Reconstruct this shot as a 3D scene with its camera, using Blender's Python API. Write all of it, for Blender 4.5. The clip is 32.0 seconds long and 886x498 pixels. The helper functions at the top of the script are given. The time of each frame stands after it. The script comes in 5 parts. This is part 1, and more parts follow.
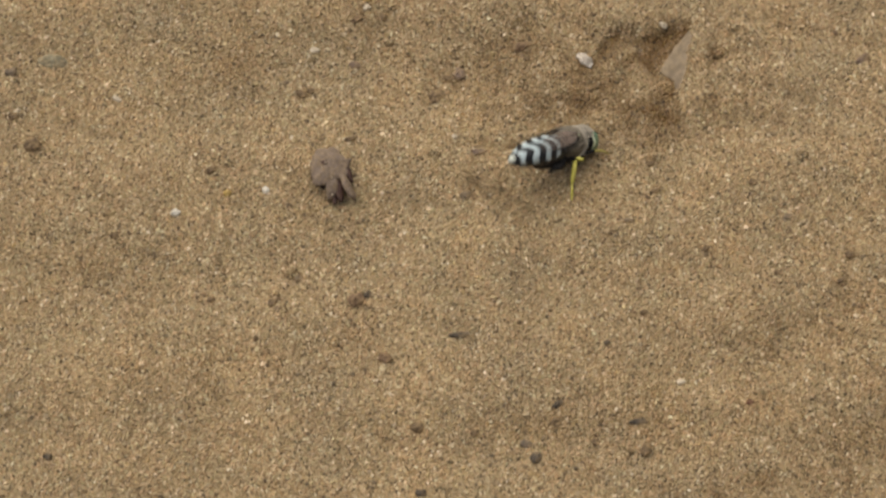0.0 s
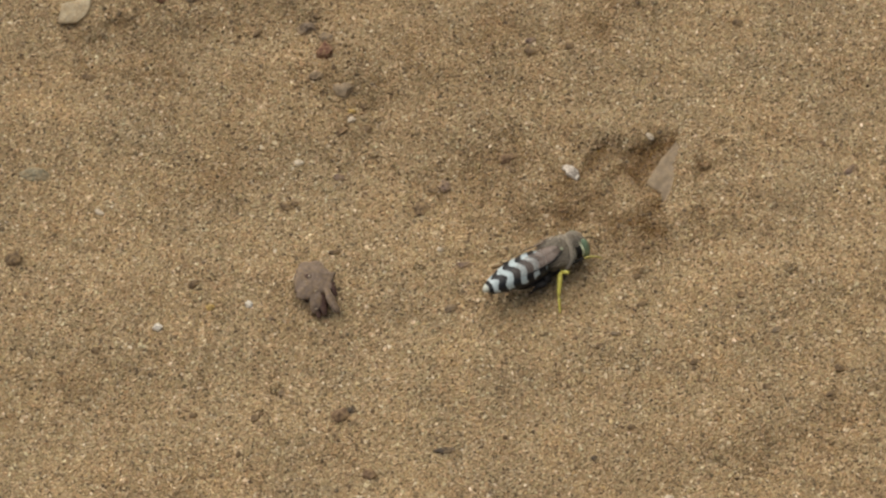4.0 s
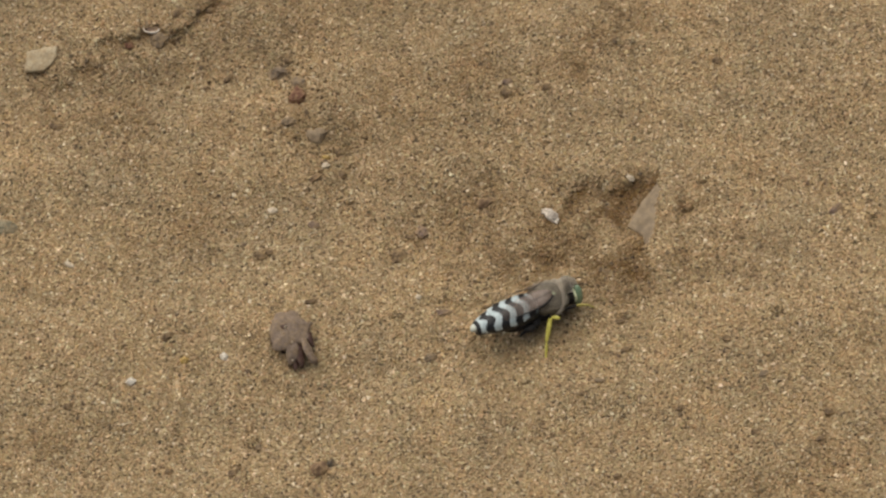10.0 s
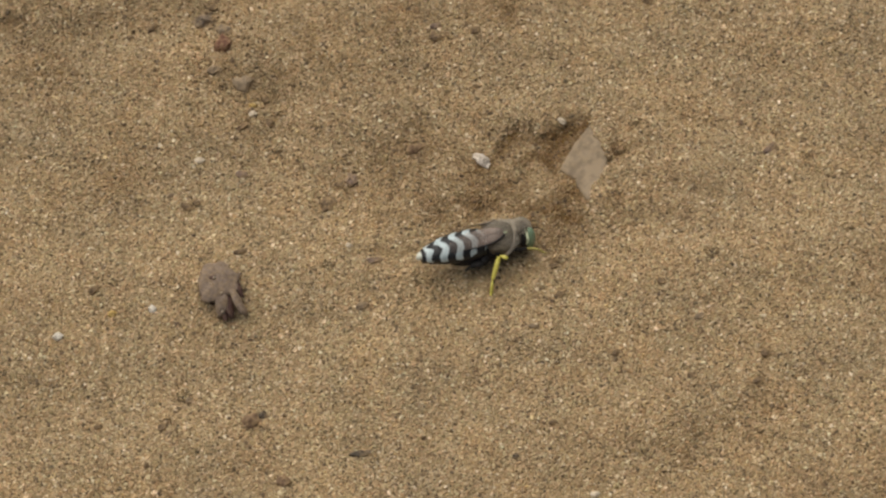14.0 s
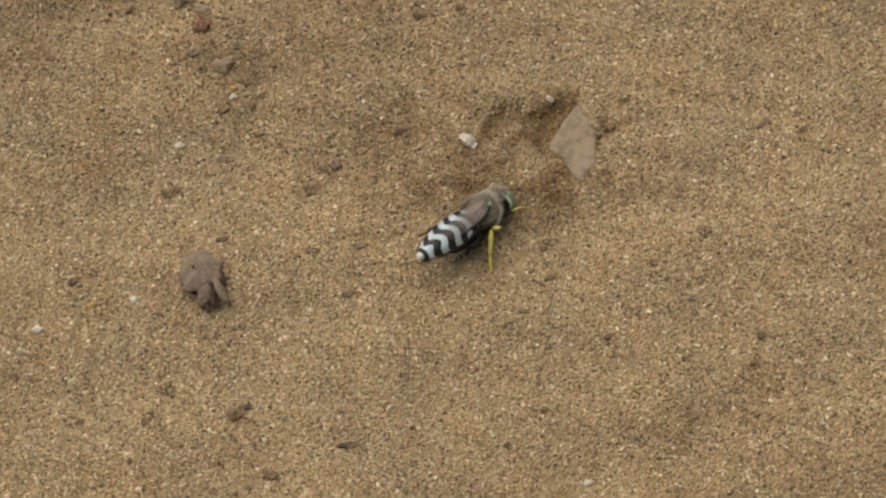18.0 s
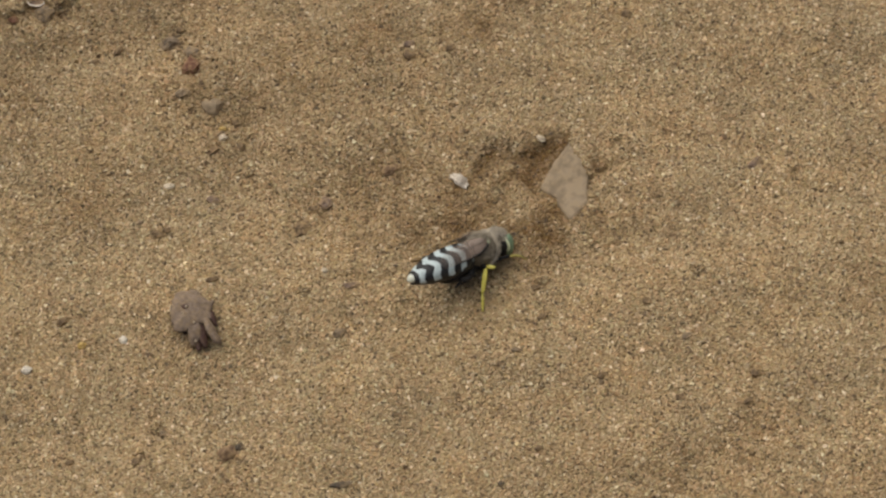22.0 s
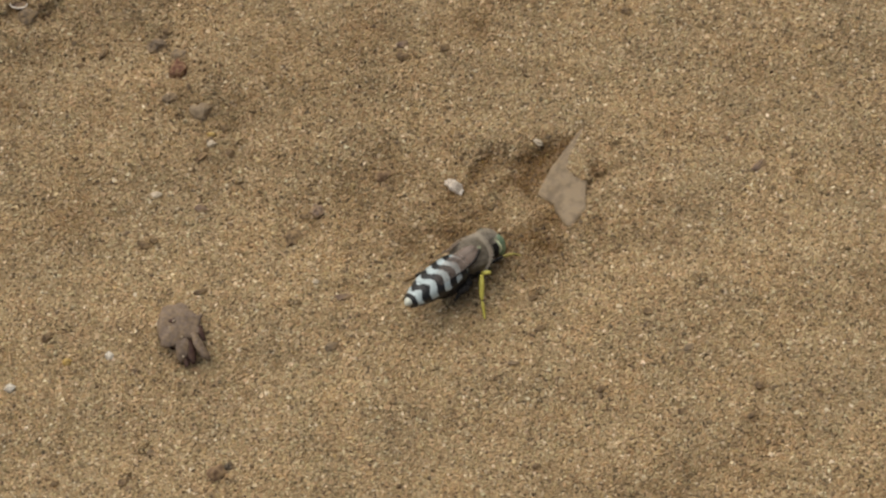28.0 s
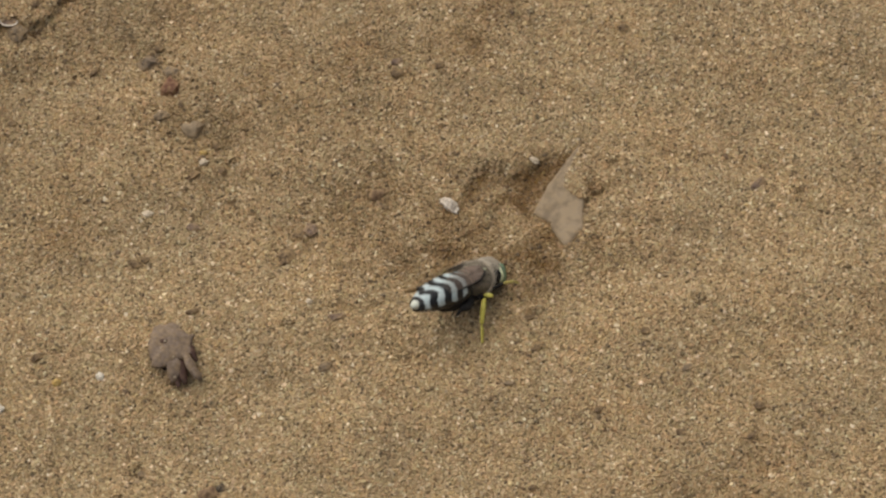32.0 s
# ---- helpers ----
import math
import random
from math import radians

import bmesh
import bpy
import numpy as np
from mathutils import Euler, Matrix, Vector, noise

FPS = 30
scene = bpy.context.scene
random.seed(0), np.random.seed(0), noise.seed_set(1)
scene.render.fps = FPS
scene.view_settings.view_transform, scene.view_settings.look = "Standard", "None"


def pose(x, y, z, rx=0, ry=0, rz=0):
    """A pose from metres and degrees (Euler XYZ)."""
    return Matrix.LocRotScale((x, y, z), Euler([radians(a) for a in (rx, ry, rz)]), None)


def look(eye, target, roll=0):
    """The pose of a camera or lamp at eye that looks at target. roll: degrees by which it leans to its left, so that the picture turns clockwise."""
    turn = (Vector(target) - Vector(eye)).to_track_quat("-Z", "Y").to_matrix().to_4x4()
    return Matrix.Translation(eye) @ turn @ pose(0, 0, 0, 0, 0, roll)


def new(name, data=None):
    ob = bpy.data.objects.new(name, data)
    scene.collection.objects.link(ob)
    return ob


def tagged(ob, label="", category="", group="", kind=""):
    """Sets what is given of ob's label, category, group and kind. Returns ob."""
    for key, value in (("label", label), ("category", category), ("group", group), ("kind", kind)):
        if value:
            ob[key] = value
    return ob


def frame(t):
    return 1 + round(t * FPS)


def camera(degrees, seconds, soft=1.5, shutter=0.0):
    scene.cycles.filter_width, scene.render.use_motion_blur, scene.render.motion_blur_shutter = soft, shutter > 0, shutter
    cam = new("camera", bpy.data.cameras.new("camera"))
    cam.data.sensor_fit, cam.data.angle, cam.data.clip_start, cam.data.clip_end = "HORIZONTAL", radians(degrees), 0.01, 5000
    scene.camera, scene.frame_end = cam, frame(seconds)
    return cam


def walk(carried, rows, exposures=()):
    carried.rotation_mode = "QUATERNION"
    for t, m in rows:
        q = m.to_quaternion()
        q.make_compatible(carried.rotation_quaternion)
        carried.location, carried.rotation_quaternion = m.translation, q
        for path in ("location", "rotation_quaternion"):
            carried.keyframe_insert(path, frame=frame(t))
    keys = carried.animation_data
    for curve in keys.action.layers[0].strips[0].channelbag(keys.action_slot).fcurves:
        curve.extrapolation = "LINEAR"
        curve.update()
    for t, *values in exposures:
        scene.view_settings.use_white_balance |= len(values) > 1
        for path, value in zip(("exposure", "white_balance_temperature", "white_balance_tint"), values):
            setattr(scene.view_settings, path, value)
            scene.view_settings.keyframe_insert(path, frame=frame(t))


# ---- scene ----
cam = camera(18.0, 32.0, soft=2.4, shutter=0.5)
PATH = [
    (0, -0.00407, -0.23206, 0.37964, 29.271, 0.133, 3.098),
    (0.5, -0.00407, -0.22665, 0.38166, 29.386, 0.163, 3.075),
    (1, -0.00287, -0.22948, 0.37938, 30.418, 0.322, 3.213),
    (1.5, 0.00002, -0.22774, 0.37930, 30.765, 0.539, 3.406),
    (2, -0.00472, -0.22989, 0.37752, 31.347, -0.016, 2.930),
    (2.5, -0.00408, -0.23095, 0.37643, 31.613, 0.062, 2.986),
    (4.5, -0.00151, -0.22711, 0.37644, 31.359, 0.264, 2.887),
    (5, -0.00181, -0.22647, 0.37559, 31.836, 0.116, 2.671),
    (5.5, -0.00252, -0.22692, 0.37453, 32.153, -0.050, 2.515),
    (6, -0.00311, -0.22918, 0.37202, 32.465, -0.143, 2.375),
    (6.5, -0.00218, -0.22845, 0.37119, 32.076, 0.032, 2.255),
    (7, -0.00184, -0.22653, 0.37150, 31.449, -0.040, 2.080),
    (7.5, -0.00300, -0.22722, 0.36975, 31.469, -0.231, 1.829),
    (8, -0.00400, -0.22379, 0.37106, 30.973, -0.182, 1.697),
    (8.5, -0.00293, -0.22410, 0.36991, 31.246, 0.039, 1.719),
    (9, -0.00303, -0.21992, 0.37184, 30.961, 0.078, 1.892),
    (9.5, -0.00382, -0.22208, 0.36989, 31.804, 0.074, 1.840),
    (10, -0.00384, -0.22176, 0.36963, 32.087, 0.157, 1.806),
    (10.5, -0.00383, -0.22407, 0.36755, 32.359, 0.176, 1.699),
    (11, -0.00144, -0.22454, 0.36627, 32.277, 0.393, 1.719),
    (11.5, -0.00128, -0.22483, 0.36514, 32.168, 0.280, 1.493),
    (12, 0.00011, -0.22495, 0.36429, 32.030, 0.247, 1.153),
    (12.5, 0.00203, -0.22332, 0.36440, 31.638, 0.201, 0.927),
    (13, 0.00051, -0.22208, 0.36458, 31.468, -0.098, 0.588),
    (13.5, -0.00134, -0.22096, 0.36416, 31.367, -0.273, 0.426),
    (15.5, -0.00104, -0.21677, 0.36142, 30.924, 0.044, 0.167),
    (16, 0.00001, -0.21499, 0.36064, 30.853, 0.041, 0.016),
    (16.5, -0.00115, -0.21598, 0.35826, 31.009, -0.089, -0.443),
    (17, 0.00187, -0.21507, 0.35733, 30.900, 0.267, -0.418),
    (17.5, 0.00293, -0.21167, 0.35793, 30.217, 0.448, -0.437),
    (18, 0.00165, -0.21092, 0.35753, 30.254, 0.419, -0.429),
    (18.5, 0.00269, -0.20766, 0.35865, 30.181, 0.724, -0.259),
    (19, 0.00433, -0.20849, 0.35724, 30.994, 1.047, -0.097),
    (19.5, 0.00455, -0.20741, 0.35810, 31.546, 1.053, -0.195),
    (20, 0.00255, -0.21129, 0.35594, 32.390, 0.676, -0.417),
    (20.5, 0.00134, -0.21345, 0.35436, 32.660, 0.401, -0.675),
    (21, -0.00189, -0.21653, 0.35261, 32.672, -0.106, -0.875),
    (21.5, -0.00042, -0.21427, 0.35306, 32.020, 0.090, -0.814),
    (22, -0.00229, -0.21482, 0.35274, 31.869, -0.123, -0.895),
    (22.5, 0.00080, -0.21314, 0.35300, 31.482, 0.302, -0.677),
    (23, 0.00139, -0.21141, 0.35374, 31.072, 0.332, -0.706),
    (23.5, 0.00212, -0.21042, 0.35338, 31.167, 0.461, -0.705),
    (24, -0.00028, -0.20826, 0.35418, 31.003, 0.270, -0.786),
    (24.5, -0.00029, -0.20708, 0.35390, 31.230, 0.616, -0.537),
    (26.5, 0.00264, -0.20774, 0.34807, 31.391, 0.940, -0.382),
    (27, 0.00392, -0.20421, 0.34846, 30.713, 0.995, -0.565),
    (27.5, 0.00329, -0.20265, 0.34757, 30.630, 0.797, -0.857),
    (28, 0.00286, -0.20001, 0.34764, 30.646, 0.643, -1.041),
    (28.5, 0.00074, -0.20263, 0.34599, 31.016, 0.450, -1.215),
    (29, -0.00009, -0.20303, 0.34519, 31.028, 0.463, -1.133),
    (29.5, 0.00072, -0.20239, 0.34417, 30.657, 0.702, -1.002),
    (30, 0.00333, -0.20230, 0.34297, 30.662, 1.118, -0.786),
    (30.5, 0.00273, -0.19928, 0.34359, 30.136, 1.104, -0.861),
    (31, 0.00625, -0.19890, 0.34231, 30.736, 1.257, -0.846),
    (31.5, 0.00436, -0.19927, 0.34237, 31.115, 0.814, -1.071),
    (32, 0.00304, -0.19925, 0.34191, 31.361, 0.603, -1.104),
]
walk(cam, [(t, pose(*row)) for t, *row in PATH], exposures=[(0.0, -0.10), (12.0, -0.13), (22.0, -0.15), (32.0, -0.16)])

# ---- light: an even, hazy sky ----
world = bpy.data.worlds.new("hazy_sky")
scene.world = world
world.use_nodes = True
sky = world.node_tree.nodes.new("ShaderNodeTexSky")
sky.sky_type, sky.sun_disc = "NISHITA", False
sky.sun_elevation, sky.sun_rotation = radians(58), radians(-35)
sky.dust_density, sky.air_density = 8.0, 1.0
world.node_tree.links.new(sky.outputs[0], world.node_tree.nodes["Background"].inputs[0])
world.node_tree.nodes["Background"].inputs[1].default_value = 0.045
lamp = bpy.data.lights.new("sun", "SUN")
lamp.energy, lamp.angle, lamp.color = 3.1, radians(100), (1.0, 0.95, 0.87)
sun = new("sun", lamp)
sun.matrix_world = look((-0.57, 0.82, 1.6), (0, 0, 0))

MM = 0.001


# ---- materials ----
class Nodes:
    """A node material under construction."""

    def __init__(self, name, rough=0.6, metal=0.0, specular=0.5):
        self.mat = bpy.data.materials.new(name)
        self.mat.use_nodes = True
        self.tree = self.mat.node_tree
        self.bsdf = self.tree.nodes["Principled BSDF"]
        self.out = self.tree.nodes["Material Output"]
        self.bsdf.inputs["Roughness"].default_value = rough
        self.bsdf.inputs["Metallic"].default_value = metal
        self.bsdf.inputs["Specular IOR Level"].default_value = specular

    def add(self, kind, **sockets):
        node = self.tree.nodes.new(kind)
        for key, value in sockets.items():
            self.put(value, node.inputs[key])
        return node

    def put(self, value, socket):
        if isinstance(value, bpy.types.NodeSocket):
            self.tree.links.new(value, socket)
        else:
            socket.default_value = value

    def math(self, op, a, b=0.0, clamp=False):
        node = self.tree.nodes.new("ShaderNodeMath")
        node.operation, node.use_clamp = op, clamp
        self.put(a, node.inputs[0])
        self.put(b, node.inputs[1])
        return node.outputs[0]

    def ramp(self, value, stops, ease="LINEAR"):
        node = self.tree.nodes.new("ShaderNodeValToRGB")
        node.color_ramp.interpolation = ease
        while len(node.color_ramp.elements) < len(stops):
            node.color_ramp.elements.new(0.5)
        for element, (at, colour) in zip(node.color_ramp.elements, stops):
            element.position, element.color = at, (*colour, 1)
        self.put(value, node.inputs[0])
        return node.outputs[0]

    def mix(self, factor, a, b, blend="MIX"):
        node = self.tree.nodes.new("ShaderNodeMix")
        node.data_type, node.blend_type = "RGBA", blend
        for value, socket in ((factor, node.inputs[0]), (a, node.inputs[6]), (b, node.inputs[7])):
            self.put(value if isinstance(value, (bpy.types.NodeSocket, float)) else (*value, 1), socket)
        return node.outputs[2]

    def coords(self):
        return self.tree.nodes.new("ShaderNodeTexCoord").outputs["Object"]

    def noise(self, scale, detail=3.0, where=None):
        node = self.tree.nodes.new("ShaderNodeTexNoise")
        node.inputs["Scale"].default_value, node.inputs["Detail"].default_value = scale, detail
        self.tree.links.new(where or self.coords(), node.inputs["Vector"])
        return node.outputs["Fac"]

    def bump(self, height, strength, distance):
        node = self.add("ShaderNodeBump", Height=height, Strength=strength, Distance=distance)
        self.tree.links.new(node.outputs[0], self.bsdf.inputs["Normal"])

    def colour(self, value):
        self.put(value if isinstance(value, bpy.types.NodeSocket) else (*value, 1), self.bsdf.inputs["Base Color"])
        return self


SAND = [
    (0.00, (0.110, 0.080, 0.045)), (0.06, (0.195, 0.140, 0.076)), (0.16, (0.330, 0.239, 0.122)), (0.35, (0.430, 0.313, 0.163)),
    (0.60, (0.486, 0.360, 0.189)), (0.74, (0.520, 0.390, 0.212)), (0.80, (0.421, 0.326, 0.191)), (0.89, (0.555, 0.430, 0.242)),
    (0.96, (0.690, 0.565, 0.347)), (1.00, (0.880, 0.771, 0.543)),
]


def damp_shade_tint(n, colour):
    """Damp, freshly turned sand is darker and a little browner than the dry crust; shade put into the colour gets the
    same tint.
    """
    damp_shade = n.tree.nodes.new("ShaderNodeAttribute")
    damp_shade.attribute_name = "damp_shade"
    return n.mix(damp_shade.outputs["Fac"], colour, n.mix(1.0, colour, (0.44, 0.36, 0.245), "MULTIPLY"))


def sand_grain_material():
    n = Nodes("sand_grain", rough=0.5)
    geo = n.tree.nodes.new("ShaderNodeNewGeometry")
    base = n.ramp(geo.outputs["Random Per Island"], SAND)
    second = n.math("FRACT", n.math("MULTIPLY", geo.outputs["Random Per Island"], 37.31))
    hues = [(0.0, (1.06, 0.965, 0.975)), (0.2, (1.03, 0.98, 1.02)), (0.5, (0.93, 1.0, 0.97)), (0.75, (0.98, 0.98, 1.06)), (0.92, (0.92, 0.92, 0.95)), (1.0, (1.06, 1.02, 0.88))]
    base = n.mix(1.0, base, n.ramp(second, hues), "MULTIPLY")
    wide = n.ramp(n.noise(60.0, 3.0), [(0.3, (0.90, 0.90, 0.90)), (0.7, (1.05, 1.03, 1.0))])
    patch = n.ramp(n.noise(150.0, 2.0), [(0.32, (1.025, 0.995, 0.97)), (0.5, (1.0, 1.0, 1.0)), (0.68, (0.98, 1.0, 1.02))])
    base = n.mix(1.0, base, patch, "MULTIPLY")
    speck = n.ramp(n.noise(4200.0, 2.0), [(0.3, (0.82, 0.80, 0.79)), (0.65, (1.1, 1.1, 1.1))])
    base = n.mix(1.0, n.mix(1.0, base, wide, "MULTIPLY"), speck, "MULTIPLY")
    n.colour(damp_shade_tint(n, base))
    n.put(n.ramp(geo.outputs["Random Per Island"], [(0.0, (0.75,) * 3), (0.6, (0.5,) * 3), (0.9, (0.28,) * 3), (1.0, (0.15,) * 3)]), n.bsdf.inputs["Roughness"])
    n.bump(n.noise(5000.0, 2.0), 0.4, 0.00006)
    return n.mat


def sand_bed_material():
    n = Nodes("sand_bed", rough=0.8, specular=0.3)
    cells = n.add("ShaderNodeTexVoronoi", Scale=1700.0)
    n.tree.links.new(n.coords(), cells.inputs["Vector"])
    tone = n.add("ShaderNodeSeparateColor", Color=cells.outputs["Color"]).outputs[0]
    base = n.mix(1.0, n.ramp(tone, SAND), n.ramp(n.noise(60.0, 3.0), [(0.3, (0.8, 0.8, 0.82)), (0.7, (1.0, 0.98, 0.95))]), "MULTIPLY")
    n.colour(damp_shade_tint(n, base))
    n.bump(n.math("SUBTRACT", 1.0, cells.outputs["Distance"]), 0.8, 0.0003)
    return n.mat


def stone_material(name, dark, light, scale=900.0, rough=0.8, dust=0.45):
    n = Nodes(name, rough=rough, specular=0.22)
    base = n.ramp(n.noise(scale, 4.0), [(0.3, dark), (0.7, light)])
    n.colour(n.mix(1.0, base, n.ramp(n.noise(scale * 5, 2.0), [(0.35, (0.72, 0.70, 0.68)), (0.6, (1.05, 1.05, 1.05))]), "MULTIPLY"))
    n.bump(n.noise(scale * 3, 4.0), 0.6, 0.00015)
    if dust:  # fine sand clinging to the surface
        base = n.bsdf.inputs["Base Color"].links[0].from_socket
        n.colour(n.mix(n.ramp(n.noise(1400.0, 3.0), [(0.42, (0.0,) * 3), (0.62, (dust,) * 3)]), base, (0.36, 0.25, 0.125)))
    return n.mat


GRAIN, BED = sand_grain_material(), sand_bed_material()
STONES = {
    "black": stone_material("black_grit", (0.055, 0.046, 0.037), (0.13, 0.11, 0.088), dust=0.42),
    "dark": stone_material("dark_brown_grit", (0.11, 0.076, 0.046), (0.215, 0.15, 0.090), dust=0.66),
    "blue": stone_material("blue_grey_stone", (0.125, 0.098, 0.072), (0.25, 0.197, 0.146), dust=0.5),
    "grey": stone_material("grey_stone", (0.17, 0.130, 0.088), (0.30, 0.232, 0.16), dust=0.55),
    "red": stone_material("red_stone", (0.11, 0.050, 0.032), (0.20, 0.098, 0.066), dust=0.45),
    "brown": stone_material("brown_stone", (0.15, 0.095, 0.057), (0.27, 0.18, 0.115), dust=0.62),
    "purple": stone_material("purple_grey_stone", (0.15, 0.106, 0.082), (0.26, 0.188, 0.142), dust=0.6),
    "pale": stone_material("pale_quartz", (0.52, 0.43, 0.31), (0.76, 0.67, 0.52), rough=0.4, dust=0.2),
    "white": stone_material("white_quartz", (0.66, 0.60, 0.49), (0.86, 0.81, 0.70), rough=0.3, dust=0.0),
    "yellow": stone_material("yellow_quartz", (0.42, 0.28, 0.08), (0.62, 0.45, 0.16), rough=0.4),
    "cream": stone_material("cream_stone", (0.38, 0.31, 0.20), (0.53, 0.45, 0.31), 500.0),
    "green": stone_material("green_grey_stone", (0.20, 0.18, 0.12), (0.35, 0.315, 0.215), 500.0),
    "flake": stone_material("pinkish_grey_flake", (0.247, 0.190, 0.124), (0.287, 0.223, 0.149), 140.0, 0.6, 0.2),
    "shell": stone_material("white_shell", (0.68, 0.60, 0.50), (0.90, 0.83, 0.73), 700.0, 0.4, 0.1),
    "leaf": stone_material("dry_brown_husk", (0.155, 0.116, 0.087), (0.245, 0.188, 0.145), 420.0, 0.7, 0.3),
    "leaf_dark": stone_material("dark_inner_husk", (0.035, 0.018, 0.016), (0.085, 0.045, 0.038), 600.0, 0.6, 0.1),
}


# ---- mesh helpers: shapes in millimetres ----
def solid(name, verts, faces, material, parent=None, smooth=True, label=""):
    mesh = bpy.data.meshes.new(name)
    mesh.from_pydata([tuple(float(c) * MM for c in v) for v in verts], [], [tuple(int(i) for i in f) for f in faces])
    bm = bmesh.new()
    bm.from_mesh(mesh)
    bmesh.ops.recalc_face_normals(bm, faces=bm.faces)
    bm.to_mesh(mesh)
    bm.free()
    mesh.materials.append(material)
    mesh.polygons.foreach_set("use_smooth", [smooth] * len(mesh.polygons))
    ob = new(name, mesh)
    if parent is not None:
        ob.parent = parent
    if label:
        ob["label"] = label
    return ob


def loft(rings, closed=True):
    """Verts and faces of a skin over rings of equally many points; the ends are capped."""
    count = len(rings[0])
    verts = [p for ring in rings for p in ring]
    faces = []
    for a in range(len(rings) - 1):
        for b in range(count if closed else count - 1):
            c = (b + 1) % count
            faces.append((a * count + b, a * count + c, (a + 1) * count + c, (a + 1) * count + b))
    if closed:
        faces += [tuple(range(count)), tuple(range((len(rings) - 1) * count, len(rings) * count))]
    return verts, faces


def oval(x, wide, high, zc, count=32, yc=0.0, flat=1.0):
    """A ring across the x axis; flat below 1 presses its underside."""
    ring = []
    for k in range(count):
        a = 2 * math.pi * k / count
        up = math.sin(a)
        ring.append((x, yc + wide * math.cos(a), zc + high * up * (flat if up < 0 else 1)))
    return ring


def glide(stations, steps):
    """Stations (rows of numbers, the first rising or falling) filled in smoothly."""
    rows = np.array(stations, float)
    s = np.arange(len(rows))
    t = np.linspace(0, len(rows) - 1, steps)
    out = []
    for v in t:
        i = min(int(v), len(rows) - 2)
        f = v - i
        p0, p1, p2, p3 = rows[max(i - 1, 0)], rows[i], rows[i + 1], rows[min(i + 2, len(rows) - 1)]
        out.append(0.5 * (2 * p1 + (p2 - p0) * f + (2 * p0 - 5 * p1 + 4 * p2 - p3) * f**2 + (3 * p1 - p0 - 3 * p2 + p3) * f**3))
    return out


def tube(points, radii, count=10, flat=1.0):
    """A round limb through points."""
    rows = [np.array(p, float) for p in points]
    rings = []
    for i, p in enumerate(rows):
        way = rows[min(i + 1, len(rows) - 1)] - rows[max(i - 1, 0)]
        way = way / np.linalg.norm(way)
        side = np.cross(way, (0.31, 0.2, 0.93))
        side = side / np.linalg.norm(side)
        up = np.cross(way, side)
        rings.append([tuple(p + radii[i] * (math.cos(a) * side + flat * math.sin(a) * up)) for a in (2 * math.pi * k / count for k in range(count))])
    return loft(rings)


def ball(centre, radii, rows=12, count=20):
    rings = []
    for i in range(rows + 1):
        a = math.pi * (0.02 + 0.96 * i / rows)
        rings.append([(centre[0] + radii[0] * math.cos(a), centre[1] + radii[1] * math.sin(a) * math.cos(b), centre[2] + radii[2] * math.sin(a) * math.sin(b))
                      for b in (2 * math.pi * k / count for k in range(count))])
    return loft(rings)


# ---- the sand ----
rng = np.random.default_rng(7)
WAVES = [(rng.uniform(0, 6.28), rng.uniform(0, 6.28), w) for w in (46, 38, 31, 25, 21, 17, 14, 11.5, 9.5, 8, 6.6, 5.4, 4.5, 3.8, 3.2, 2.7, 2.3, 2.0)]


def dent(x, y, cx, cy, along, across, turn, height):
    c, s = math.cos(radians(turn)), math.sin(radians(turn))
    u, v = (x - cx) * c + (y - cy) * s, (y - cy) * c - (x - cx) * s
    return height * np.exp(-((u / along) ** 2) - (v / across) ** 2)


def wander(x, y):
    """Bends places a little, so that nothing has a ruled outline."""
    u = x + 0.7 * np.sin(0.9 * y + 0.35 * x) + 0.35 * np.sin(2.3 * y - 1.1 * x + 1.0)
    v = y + 0.7 * np.sin(0.8 * x - 0.45 * y + 2.0) + 0.35 * np.sin(2.1 * x + 1.3 * y)
    return u, v


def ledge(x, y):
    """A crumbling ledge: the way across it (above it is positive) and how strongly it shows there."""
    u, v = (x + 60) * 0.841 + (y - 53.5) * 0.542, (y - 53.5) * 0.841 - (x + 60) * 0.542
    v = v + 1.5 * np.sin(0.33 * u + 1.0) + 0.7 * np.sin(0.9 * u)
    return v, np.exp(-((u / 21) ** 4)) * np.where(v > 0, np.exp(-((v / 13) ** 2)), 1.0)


def lip(x, y):
    """The hollow's crumbling rim: the way inwards from it and how strongly it shows there."""
    rim = np.interp(x, [3, 6, 7.2, 9.6, 11.6, 13.2, 15.2, 17.2, 19.2, 22.6, 25], [15.5, 18.2, 20.6, 22.9, 23.0, 21.4, 21.4, 22.2, 22.2, 25.6, 27])
    rim = rim + 0.25 * np.sin(3.1 * x) + 0.15 * np.sin(7.3 * x + 1.0)
    return rim - y, np.clip((x - 5.6) / 2.6, 0, 1) * np.clip((25 - x) / 4.0, 0, 1)


